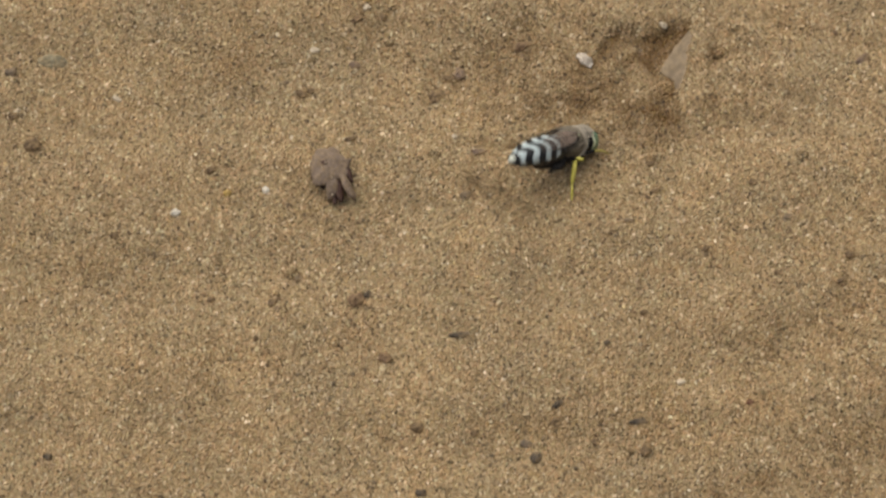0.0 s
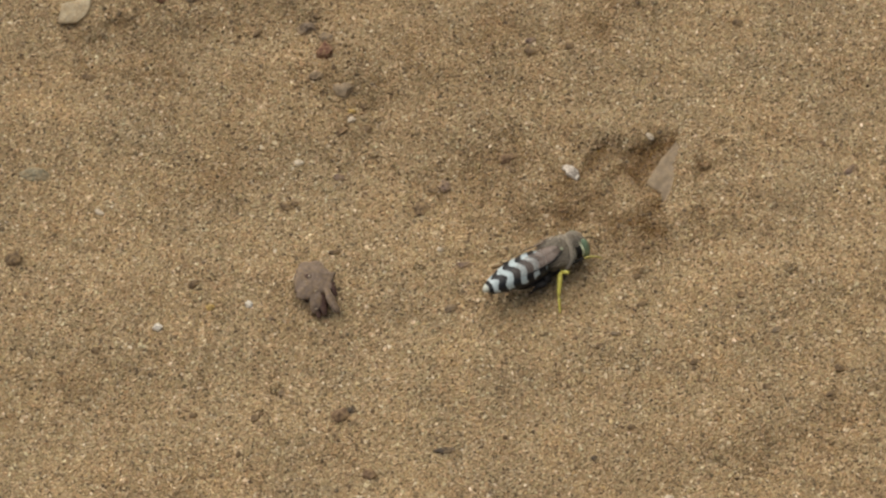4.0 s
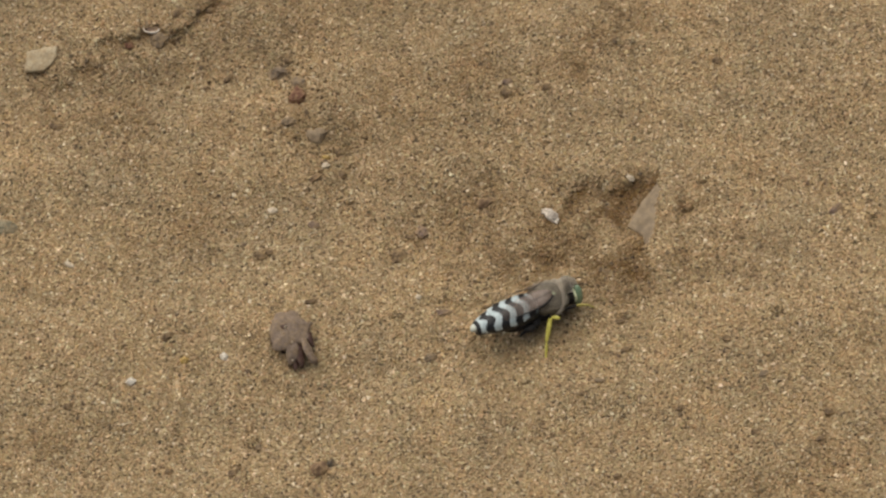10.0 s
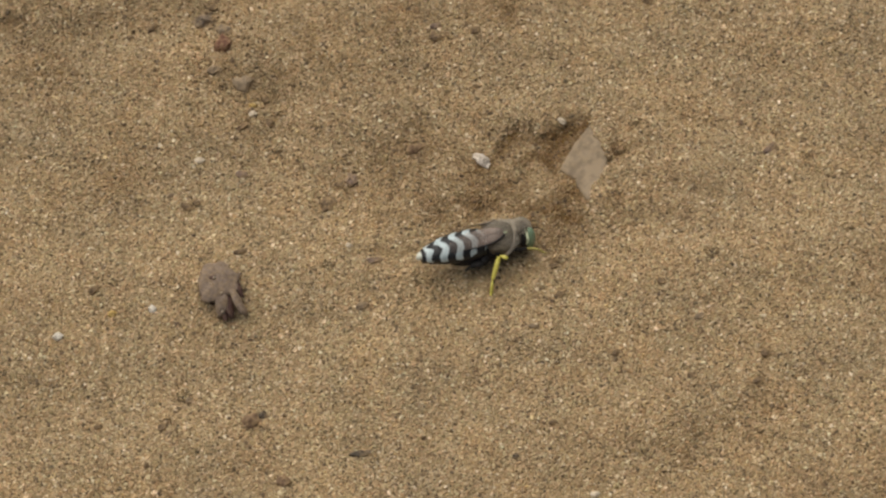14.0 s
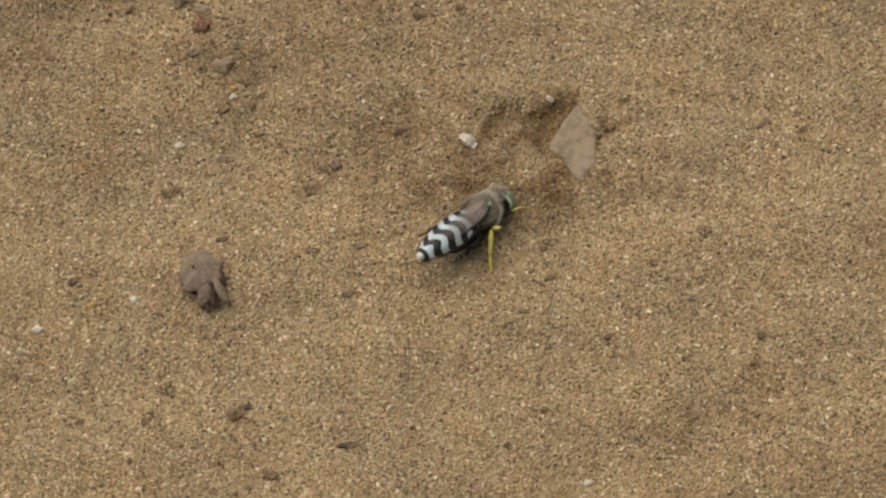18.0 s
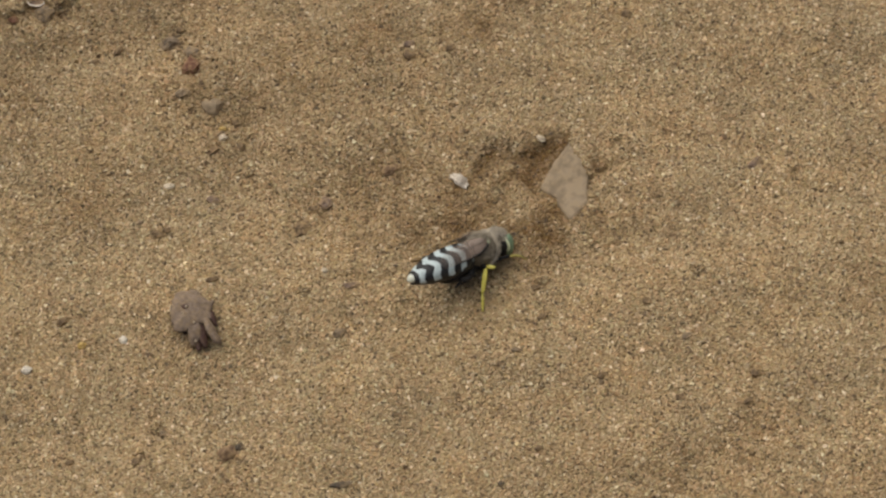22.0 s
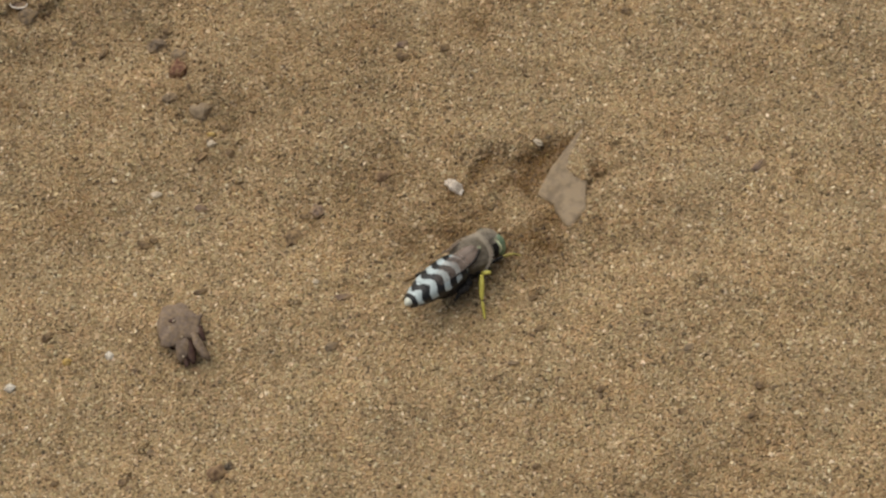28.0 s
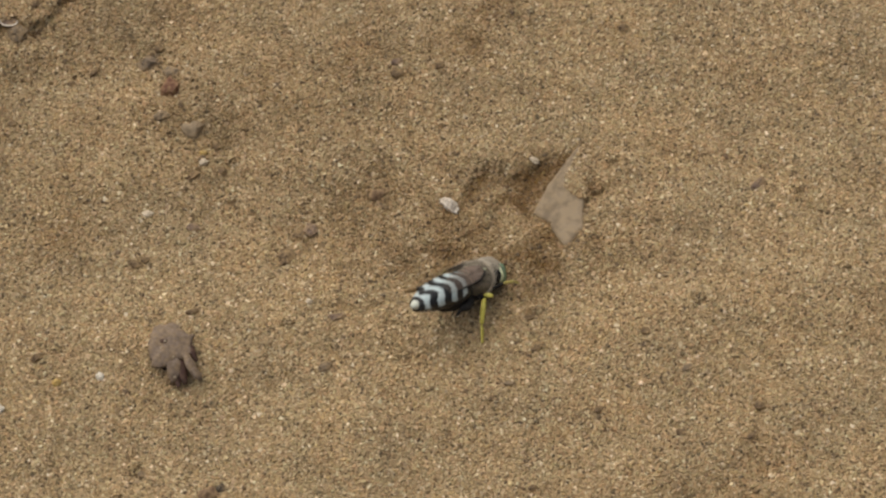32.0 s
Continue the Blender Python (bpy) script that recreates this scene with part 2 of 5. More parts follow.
def ground(x, y):
    """The height of the sand, in millimetres."""
    near = np.exp(-((x / 400.0) ** 2) - (y / 400.0) ** 2)
    z = 3.0 * np.tanh((x - 4) / 28.0) * near - 0.6
    straight = x, y
    x, y = wander(x, y)
    z = z + dent(x, y, 8, 9.5, 15, 4.0, 32, -1.2)  # the trench that the wasp digs
    z = z + dent(x, y, 11, 24.6, 7, 1.8, -8, 0.6) + dent(x, y, 28.5, 12.5, 5, 9, 0, 0.9) + dent(x, y, 29.5, 21.5, 4.0, 5, 0, 0.9) + dent(x, y, 22.5, 6.3, 3.5, 2.2, 30, 0.7)  # hollow with a crumbling lip
    z = z + dent(x, y, 19.0, 22.8, 3.0, 0.7, 58, -0.7) + dent(x, y, 6.5, 18.5, 1.8, 3.0, 20, -0.6)
    z = z + dent(x, y, 25.0, 17.7, 2.6, 1.8, -25, -1.3)
    z = z + dent(x, y, -17, 13, 8, 5, 30, -0.9) + dent(x, y, -28, 27, 9, 3, -60, -0.5)
    z = z + dent(x, y, -66, 38, 16, 8, 15, -0.8) + dent(x, y, -60, 47, 9, 2.0, 12, 0.5)
    z = z + dent(x, y, -50, 16, 14, 6, 20, -0.7) + dent(x, y, 0, -9, 18, 7, 20, 0.9)
    z = z + dent(x, y, 34, -33, 14, 4.5, 28, -0.6) + dent(x, y, 46, -23, 14, 4, 28, 0.4)
    z = z + dent(x, y, -10, 0.6, 8, 0.8, 6, -0.55)  # a drag mark behind the wasp
    inwards, rim = lip(*straight)
    z = z - 0.52 * (1 + np.tanh(inwards / 0.6)) * rim * np.exp(-(np.maximum(inwards, 0) / 4.2) ** 2)
    across, shows = ledge(x, y)
    z = z + 0.55 * (1 + np.tanh(across / 0.4)) * shows
    x, y = straight
    for turn, start, length in WAVES:
        z = z + near * (0.0095 if length > 9 else 0.016) * length * np.sin(2 * math.pi * (x * math.cos(turn) + y * math.sin(turn)) / length + start)
    # the sand lies flat under the stone flake
    u, v = (x - 21.2) * 0.20 + (y - 16.6) * 0.980, (x - 21.2) * 0.980 - (y - 16.6) * 0.20
    under = np.exp(-(((u / 11.0) ** 2 + (v / 4.3) ** 2) ** 3))
    z = z * (1 - under) + under * (0.85 + 0.14 * (x - 20.2))
    return z


def damp_and_shade(x, y):
    """0 on the dry crust, towards 1 on turned-up damp sand and where shade is painted in."""
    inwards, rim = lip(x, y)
    # darkest just inside the rim: damp sand plus painted shade of its wall
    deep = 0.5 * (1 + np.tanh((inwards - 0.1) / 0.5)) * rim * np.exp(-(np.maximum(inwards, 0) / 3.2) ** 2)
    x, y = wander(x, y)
    # dug sand is damp; the wide dents paint soft shading into the colour
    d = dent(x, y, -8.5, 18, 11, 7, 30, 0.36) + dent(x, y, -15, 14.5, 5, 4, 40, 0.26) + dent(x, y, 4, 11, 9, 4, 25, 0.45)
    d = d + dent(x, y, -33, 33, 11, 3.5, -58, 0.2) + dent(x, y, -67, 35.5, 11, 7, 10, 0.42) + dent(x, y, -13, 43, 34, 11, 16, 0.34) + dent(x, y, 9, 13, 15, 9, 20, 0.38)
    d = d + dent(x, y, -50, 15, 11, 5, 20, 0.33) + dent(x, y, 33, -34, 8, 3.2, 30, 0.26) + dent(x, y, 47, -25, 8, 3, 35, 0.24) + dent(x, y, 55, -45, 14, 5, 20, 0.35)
    # beside the flake: shade along its edges and in the pit, painted in
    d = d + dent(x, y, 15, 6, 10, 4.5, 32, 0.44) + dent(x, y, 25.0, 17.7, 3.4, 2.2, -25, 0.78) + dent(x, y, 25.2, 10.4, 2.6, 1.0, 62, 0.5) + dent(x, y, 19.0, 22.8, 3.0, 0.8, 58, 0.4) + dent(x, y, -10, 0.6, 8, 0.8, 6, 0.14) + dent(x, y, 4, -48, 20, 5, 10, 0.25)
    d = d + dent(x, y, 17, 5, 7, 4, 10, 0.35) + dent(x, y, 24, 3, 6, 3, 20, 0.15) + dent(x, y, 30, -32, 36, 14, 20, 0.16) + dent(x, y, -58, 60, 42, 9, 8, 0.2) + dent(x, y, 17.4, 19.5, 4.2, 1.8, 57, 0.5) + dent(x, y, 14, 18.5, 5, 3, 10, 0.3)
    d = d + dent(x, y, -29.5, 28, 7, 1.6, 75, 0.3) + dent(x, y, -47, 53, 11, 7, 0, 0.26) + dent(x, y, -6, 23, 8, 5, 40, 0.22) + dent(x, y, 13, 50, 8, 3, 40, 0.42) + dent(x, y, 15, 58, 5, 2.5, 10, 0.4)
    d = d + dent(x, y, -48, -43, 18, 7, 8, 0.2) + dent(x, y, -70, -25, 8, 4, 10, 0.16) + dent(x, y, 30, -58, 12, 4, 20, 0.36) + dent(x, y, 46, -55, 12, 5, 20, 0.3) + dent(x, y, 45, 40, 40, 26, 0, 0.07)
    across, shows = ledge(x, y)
    # the ledge's shadow, painted as a dark strip along its foot
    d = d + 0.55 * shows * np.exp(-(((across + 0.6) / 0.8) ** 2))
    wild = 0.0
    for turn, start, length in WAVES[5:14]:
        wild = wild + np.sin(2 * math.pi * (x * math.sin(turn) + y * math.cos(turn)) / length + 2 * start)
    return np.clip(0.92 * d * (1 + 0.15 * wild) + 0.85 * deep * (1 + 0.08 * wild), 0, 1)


def give_damp_shade(mesh, values):
    layer = mesh.attributes.new("damp_shade", "FLOAT", "POINT")
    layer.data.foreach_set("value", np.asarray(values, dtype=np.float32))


def raw_mesh(name, verts, tris, material):
    """A large triangle mesh straight from arrays, in millimetres."""
    mesh = bpy.data.meshes.new(name)
    mesh.vertices.add(len(verts))
    mesh.vertices.foreach_set("co", (verts * MM).astype(np.float32).ravel())
    mesh.loops.add(tris.size)
    mesh.loops.foreach_set("vertex_index", tris.astype(np.int32).ravel())
    mesh.polygons.add(len(tris))
    mesh.polygons.foreach_set("loop_start", np.arange(0, tris.size, 3, dtype=np.int32))
    mesh.polygons.foreach_set("use_smooth", np.zeros(len(tris), dtype=bool))
    mesh.update(calc_edges=True)
    mesh.materials.append(material)
    return mesh


def build_ground():
    far = np.cumsum(1.16 ** np.arange(1, 82)) * 1.0
    xs = np.concatenate([-100 - far[::-1], np.arange(-100, 80.01, 0.8), 80 + far])
    ys = np.concatenate([-70 - far[::-1], np.arange(-70, 72.01, 0.8), 72 + far])
    gx, gy = np.meshgrid(xs, ys)
    verts = np.stack([gx, gy, ground(gx, gy) - 0.10], -1).reshape(-1, 3)
    i = np.arange(len(verts)).reshape(gx.shape)
    a, b, c, d = i[:-1, :-1].ravel(), i[:-1, 1:].ravel(), i[1:, 1:].ravel(), i[1:, :-1].ravel()
    mesh = raw_mesh("ground", verts, np.concatenate([np.stack([a, b, c], 1), np.stack([a, c, d], 1)]), BED)
    give_damp_shade(mesh, damp_and_shade(verts[:, 0], verts[:, 1]))
    mesh.polygons.foreach_set("use_smooth", np.ones(len(mesh.polygons), dtype=bool))
    return tagged(new("ground", mesh), "light brown dry sand, darker where damp and where shade is painted", "sand", kind="structure")


PHI = (1 + 5**0.5) / 2
ICO = np.array([(-1, PHI, 0), (1, PHI, 0), (-1, -PHI, 0), (1, -PHI, 0), (0, -1, PHI), (0, 1, PHI), (0, -1, -PHI), (0, 1, -PHI), (PHI, 0, -1), (PHI, 0, 1), (-PHI, 0, -1), (-PHI, 0, 1)]) / 1.9
ICO_FACES = np.array([(0, 11, 5), (0, 5, 1), (0, 1, 7), (0, 7, 10), (0, 10, 11), (1, 5, 9), (5, 11, 4), (11, 10, 2), (10, 7, 6), (7, 1, 8), (3, 9, 4), (3, 4, 2), (3, 2, 6), (3, 6, 8), (3, 8, 9), (4, 9, 5), (2, 4, 11), (6, 2, 10), (8, 6, 7), (9, 8, 1)])


OCTA = np.array([(1, 0, 0.2), (-1, 0.1, 0), (0, 1, -0.2), (0.1, -1, 0), (0.15, 0.1, 1), (0, -0.1, -1)])
OCTA_FACES = np.array([(0, 2, 4), (2, 1, 4), (1, 3, 4), (3, 0, 4), (2, 0, 5), (1, 2, 5), (3, 1, 5), (0, 3, 5)])


def grain_cloud(centres, sizes, seed, small=False):
    """Angular grains, one island each: verts and triangles."""
    r = np.random.default_rng(seed)
    count = len(centres)
    axes = r.normal(size=(count, 4))
    axes /= np.linalg.norm(axes, axis=1)[:, None]
    w, x, y, z = axes.T
    turn = np.stack([1 - 2 * (y * y + z * z), 2 * (x * y - z * w), 2 * (x * z + y * w), 2 * (x * y + z * w), 1 - 2 * (x * x + z * z), 2 * (y * z - x * w),
                     2 * (x * z - y * w), 2 * (y * z + x * w), 1 - 2 * (x * x + y * y)], 1).reshape(count, 3, 3)
    form, sides = (OCTA * 1.12, OCTA_FACES) if small else (ICO, ICO_FACES)
    shape = form[None] * r.uniform(0.66, 1.2, (count, len(form), 1)) * r.uniform(0.7, 1.3, (count, 1, 3))
    verts = np.einsum("nij,nkj->nki", turn, shape) * (sizes[:, None, None] / 2) + centres[:, None, :]
    tris = sides[None] + len(form) * np.arange(count)[:, None, None]
    return verts.reshape(-1, 3), tris.reshape(-1, 3)


def build_grains():
    """The sand's surface: angular grain tops, one island each, packed over the bed."""
    step = 0.222
    xs, ys = np.meshgrid(np.arange(-95.5, 75, step), np.arange(-67, 64.5, step))
    r = np.random.default_rng(11)
    x, y = xs.ravel() + r.uniform(-0.17, 0.17, xs.size), ys.ravel() + r.uniform(-0.17, 0.17, xs.size)
    darkened, count = damp_and_shade(x, y), xs.size
    # the sand is coarser where it is darkened
    sizes = np.clip(r.lognormal(math.log(0.375), 0.30, count), 0.2, 0.9) * (1 + 0.12 * darkened)
    z = ground(x, y) + r.uniform(-0.14, 0.10, count) * (1 + 0.3 * darkened)
    spin = r.uniform(0, 6.28, (count, 1)) + np.arange(5)[None] * 0.4 * math.pi + r.uniform(-0.4, 0.4, (count, 5))
    reach = r.uniform(0.40, 0.72, (count, 5)) * sizes[:, None]
    ring = np.stack([x[:, None] + reach * np.cos(spin), y[:, None] + reach * np.sin(spin), z[:, None] + r.uniform(-0.34, 0.12, (count, 5)) * sizes[:, None]], -1)
    lean = r.normal(0, 0.2, (count, 2)) * sizes[:, None]
    top = np.stack([x + lean[:, 0], y + lean[:, 1], z + r.uniform(0.12, 0.42, count) * sizes], -1)[:, None, :]
    verts = np.concatenate([ring, top], 1).reshape(-1, 3)
    tris = (np.array([(0, 1, 5), (1, 2, 5), (2, 3, 5), (3, 4, 5), (4, 0, 5)])[None] + 6 * np.arange(count)[:, None, None]).reshape(-1, 3)
    mesh = raw_mesh("sand_grains", verts, tris, GRAIN)
    give_damp_shade(mesh, np.repeat(darkened, 6))
    return tagged(new("sand_grains", mesh), "loose angular grains of tan, brown and pale sand", "sand", kind="stuff")


# ---- stones and bits lying on the sand ----
def pebble(name, label, kind, x, y, long, wide, high, turn=0.0, seed=1, sunk=0.5, group="", category="pebble", sharp=0.25):
    bm = bmesh.new()
    bmesh.ops.create_icosphere(bm, subdivisions=3 if long > 2.2 else 2, radius=1.0)
    off = Vector((seed * 7.3, seed * 3.1, seed * 1.7))
    for v in bm.verts:
        lump = 1 + sharp * noise.noise(v.co * 1.3 + off) + 0.5 * sharp * noise.noise(v.co * 3.1 + off)
        p = v.co * lump
        cut = [Vector((math.sin(seed * k * 2.1), math.cos(seed * k * 1.3), math.sin(seed + k * 1.9))).normalized() for k in (1, 2, 3, 4, 5)]
        for c in cut:  # broken faces
            over = p.dot(c) - 0.72
            if over > 0:
                p = p - c * over * 0.7
        v.co = Vector((p.x * long / 1.66, p.y * wide / 1.66, p.z * high / 1.8)) * MM
    mesh = bpy.data.meshes.new(name)
    bm.to_mesh(mesh)
    bm.free()
    mesh.materials.append(STONES[kind])
    mesh.polygons.foreach_set("use_smooth", [False] * len(mesh.polygons))
    ob = new(name, mesh)
    ob.matrix_world = pose(x * MM, y * MM, (float(ground(x, y)) + 0.1 + high * (0.5 - sunk)) * MM, 4 * math.sin(seed), 5 * math.cos(seed * 2), turn)
    return tagged(ob, label, category, group)


def crumb(label, x, y, long, wide, high, turn, seed):
    """Grains of sand baked together into one lump."""
    r = np.random.default_rng(seed)
    count = int(34 * long * wide)
    way = r.normal(size=(count, 3))
    way /= np.linalg.norm(way, axis=1)[:, None]
    lump = r.uniform(0.75, 1.0, (count, 1)) * (1 + 0.25 * np.sin(3 * way[:, :1] + seed) * np.sin(4 * way[:, 1:2] + 2.0 * seed))
    verts, tris = grain_cloud(way * lump * (long / 2, wide / 2, high / 2), np.clip(r.lognormal(math.log(0.38), 0.2, count), 0.25, 0.6), seed + 1)
    mesh = raw_mesh("sand_crumb", verts, tris, GRAIN)
    give_damp_shade(mesh, np.full(len(verts), 0.0))
    ob = new("sand_crumb", mesh)
    ob.matrix_world = pose(x * MM, y * MM, (float(ground(x, y)) + 0.1 + 0.05 * high) * MM, 0, 0, turn)
    return tagged(ob, label, "sand crumb", "gravel on the sand")


def strew(rows, first):
    """Stones from rows of kind, label, x, y, long, wide, high, turn."""
    for k, (kind, label, x, y, long, wide, high, turn) in enumerate(rows):
        if kind == "tan":
            crumb(label, x, y, long, wide, high, turn, first + k)
        else:
            pebble("quartz_grain" if kind in ("pale", "white", "yellow") else "pebble", label, kind, x, y, long, wide, high, turn, first + k,
                   group="gravel on the sand", sharp=0.42)


def build_pebbles():
    strew([
        ("blue", "blue-grey angular stone half sunk in sand", -40.3, 45.6, 2.9, 2.3, 1.9, 20),
        ("grey", "small grey stone touching a red one", -37.0, 43.7, 2.4, 1.9, 1.6, -15),
        ("red", "rust-red rounded stone in a line of gravel", -36.9, 40.6, 2.9, 2.4, 1.9, 70),
        ("grey", "grey gravel stone half sunk in sand", -37.9, 35.0, 2.3, 1.6, 1.4, 10),
        ("flake", "pinkish grey rounded gravel stone on sand", -33.2, 32.6, 2.7, 2.5, 1.7, 200),
        ("yellow", "tiny yellow quartz stone beside gravel", -31.6, 28.6, 1.1, 0.9, 0.9, 0),
        ("pale", "tiny pale quartz stone beside gravel", -31.5, 26.8, 1.2, 1.0, 0.9, 0),
        ("dark", "small dark brown stone on sand", -48.6, 44.7, 1.9, 1.0, 1.0, 55),
        ("dark", "small dark crumb of earth on sand", -52.0, 42.5, 1.3, 1.0, 0.8, 20),
        ("dark", "dark brown crumb of earth beside gravel", -39.0, 48.6, 1.4, 1.1, 0.9, 20),
        ("grey", "grey pebble beside a broken shell", -60.5, 51.0, 2.8, 2.3, 1.9, 20),
        ("dark", "dark crumb lying in a sand hollow", -75.8, 34.5, 2.0, 1.4, 1.1, 0),
    ], 1)
    strew([
        ("green", "smooth greenish grey pebble on sand", -82.0, 14.1, 3.8, 2.5, 1.6, 2),
        ("dark", "dark brown clod on sand", -83.4, -2.3, 2.5, 2.2, 1.5, 30),
        ("dark", "small dark stone on dry sand", -87.0, 3.1, 1.7, 1.3, 1.1, 0),
        ("blue", "small slate-grey stone on sand", -88.5, 11.2, 2.0, 1.5, 1.1, 30),
        ("pale", "thin pale sliver of quartz", -71.0, 7.8, 1.7, 0.8, 0.7, -25),
        ("dark", "small dark brown clod on sand", -54.1, -5.4, 1.9, 1.1, 0.9, 25),
        ("purple", "purplish grey stone in a dark hollow", -15.6, 15.1, 2.3, 1.9, 1.4, 100),
        ("dark", "dark grit in a hollow", -17.6, 14.0, 1.6, 1.2, 0.9, 0),
        ("dark", "dark grey stone at a hollow's edge", -19.1, 10.3, 2.0, 2.2, 1.2, 0),
        ("purple", "flat purple-grey stone on sand", -32.8, 15.7, 2.0, 1.5, 0.9, -20),
        ("pale", "small pale stone on sand", -39.6, 18.4, 1.5, 1.0, 0.8, 0),
        ("dark", "dark reddish brown bit on sand", -40.8, 9.6, 1.9, 1.3, 1.0, -20),
    ], 13)
    strew([
        ("dark", "reddish grit beside a dark bit", -39.6, 10.3, 1.2, 0.9, 0.8, 10),
        ("brown", "rust-brown stone sunk in darker sand", -5.6, 20.3, 2.6, 1.5, 1.1, 32),
        ("dark", "dark grit on sand", -4.9, 17.9, 1.0, 0.9, 0.7, 0),
        ("tan", "tan crumb of crusted sand near the wasp", -19.0, -1.5, 2.3, 1.5, 1.1, 10),
        ("purple", "flat purplish stone near the wasp", -11.9, -0.9, 2.3, 1.1, 0.8, 12),
        ("pale", "tiny white quartz grain on sand", -15.7, 1.7, 0.9, 0.8, 0.8, 0),
        ("grey", "small grey stone on sand", -13.5, -8.8, 1.8, 1.3, 1.1, 15),
        ("white", "small white quartz grain", -45.2, -8.7, 1.1, 1.0, 0.9, 0),
        ("yellow", "small honey-coloured quartz grain", -51.3, -9.4, 1.2, 1.1, 0.9, 0),
        ("white", "small white quartz grain", -59.1, -13.7, 1.3, 1.1, 1.0, 0),
        ("dark", "thin brown bit beside the dry husk", -32.3, 1.0, 1.8, 0.8, 0.7, 15),
        ("tan", "tan crumb of crusted sand", -41.9, -27.9, 2.2, 1.5, 1.2, -10),
    ], 25)
    strew([
        ("brown", "reddish brown stone beside a dark one", -29.6, -27.6, 2.6, 1.9, 1.5, 15),
        ("black", "small black stone beside a brown one", -27.9, -26.6, 1.3, 1.1, 1.0, 40),
        ("black", "flat black stone sliver", -13.4, -33.2, 2.7, 1.0, 0.8, 5),
        ("blue", "slate chip beside a black sliver", -12.2, -33.0, 1.2, 0.8, 0.6, 5),
        ("dark", "dark grit in a sand hollow", -2.6, 40.4, 1.9, 1.5, 1.0, 0),
        ("purple", "purplish grit on sand", -2.6, 42.4, 1.5, 1.2, 0.9, 0),
        ("dark", "dark grit on sand", 3.6, 40.8, 1.5, 1.4, 0.9, 30),
        ("pale", "small white fleck at a hollow's lip", 16.9, 23.2, 1.4, 0.8, 0.8, -42),
        ("tan", "tan crumb of crusted sand", 39.3, -1.3, 2.4, 2.0, 1.6, 0),
        ("purple", "dark purple splinter on sand", 49.0, 17.8, 2.4, 1.2, 0.8, 38),
        ("dark", "small dark stone half sunk in sand", 46.6, -18.2, 1.6, 1.4, 1.0, 0),
        ("dark", "dark grit on sand", 45.2, -22.9, 1.6, 0.9, 0.7, 40),
    ], 37)
    strew([
        ("dark", "dark grit on sand", 31.5, -6.3, 1.2, 1.2, 0.8, 0),
        ("dark", "brown grit on sand", 35.5, -21.7, 1.4, 1.0, 0.7, 20),
        ("dark", "dark clod on sand", -18.6, -49.3, 2.0, 1.7, 1.2, 0),
        ("black", "black crumb among dark grit", 2.4, -45.0, 2.0, 1.0, 0.9, 40),
        ("dark", "dark crumb among black grit", 2.2, -47.8, 1.5, 1.6, 0.9, 0),
        ("blue", "dark slate-grey grit on sand", -2.0, -51.4, 2.0, 1.2, 0.9, 0),
        ("black", "black crumb of earth on sand", -0.7, -53.7, 1.6, 2.1, 1.0, 0),
        ("black", "thin black splinter on sand", 14.5, -48.3, 2.5, 0.9, 0.7, 10),
        ("dark", "dark crumb of earth on sand", 15.7, -53.0, 1.5, 2.4, 0.9, -20),
        ("black", "black grit on sand", -74.1, -56.6, 1.3, 1.2, 0.9, 0),
        ("black", "black grit on sand", -17.6, -60.4, 1.6, 1.2, 0.9, 0),
        ("brown", "brown stone half sunk in sand", -24.3, -37.2, 2.0, 1.5, 1.1, 0),
    ], 49)
    strew([
        ("pale", "small pale stone on sand", 20.7, -41.5, 1.3, 1.0, 0.9, 0),
        ("black", "small black grit on sand", 9.5, -35.2, 0.9, 0.9, 0.7, 0),
        ("dark", "small dark grit on sand", 8.2, -51.2, 1.2, 1.0, 0.8, 0),
        ("dark", "small dark grit on sand", -42.3, -28.9, 1.4, 1.5, 0.8, 0),
        ("dark", "small dark grit on sand", -10.0, -49.9, 1.3, 1.1, 0.8, 0),
        ("dark", "dark grit on sand", 31.3, 46.2, 1.5, 1.2, 0.8, 0),
        ("tan", "tan crumb of crusted sand", -39.8, -22.8, 2.2, 1.8, 1.3, 0),
        ("grey", "grey grit beside a tan crumb", -38.9, -23.8, 1.1, 1.0, 0.8, 0),
        ("tan", "tan crumb of crusted sand beside the wasp", 16.4, -1.5, 2.2, 1.3, 1.0, 0),
        ("dark", "dark grit beside a tan crumb", 15.2, -2.8, 1.7, 0.8, 0.6, 0),
        ("red", "small rust-red crumb on sand", 31.0, -45.0, 1.0, 0.9, 0.7, 0),
        ("red", "rust-brown crumb under a sand ledge", -64.9, 49.4, 1.6, 1.2, 1.0, 10),
    ], 61)
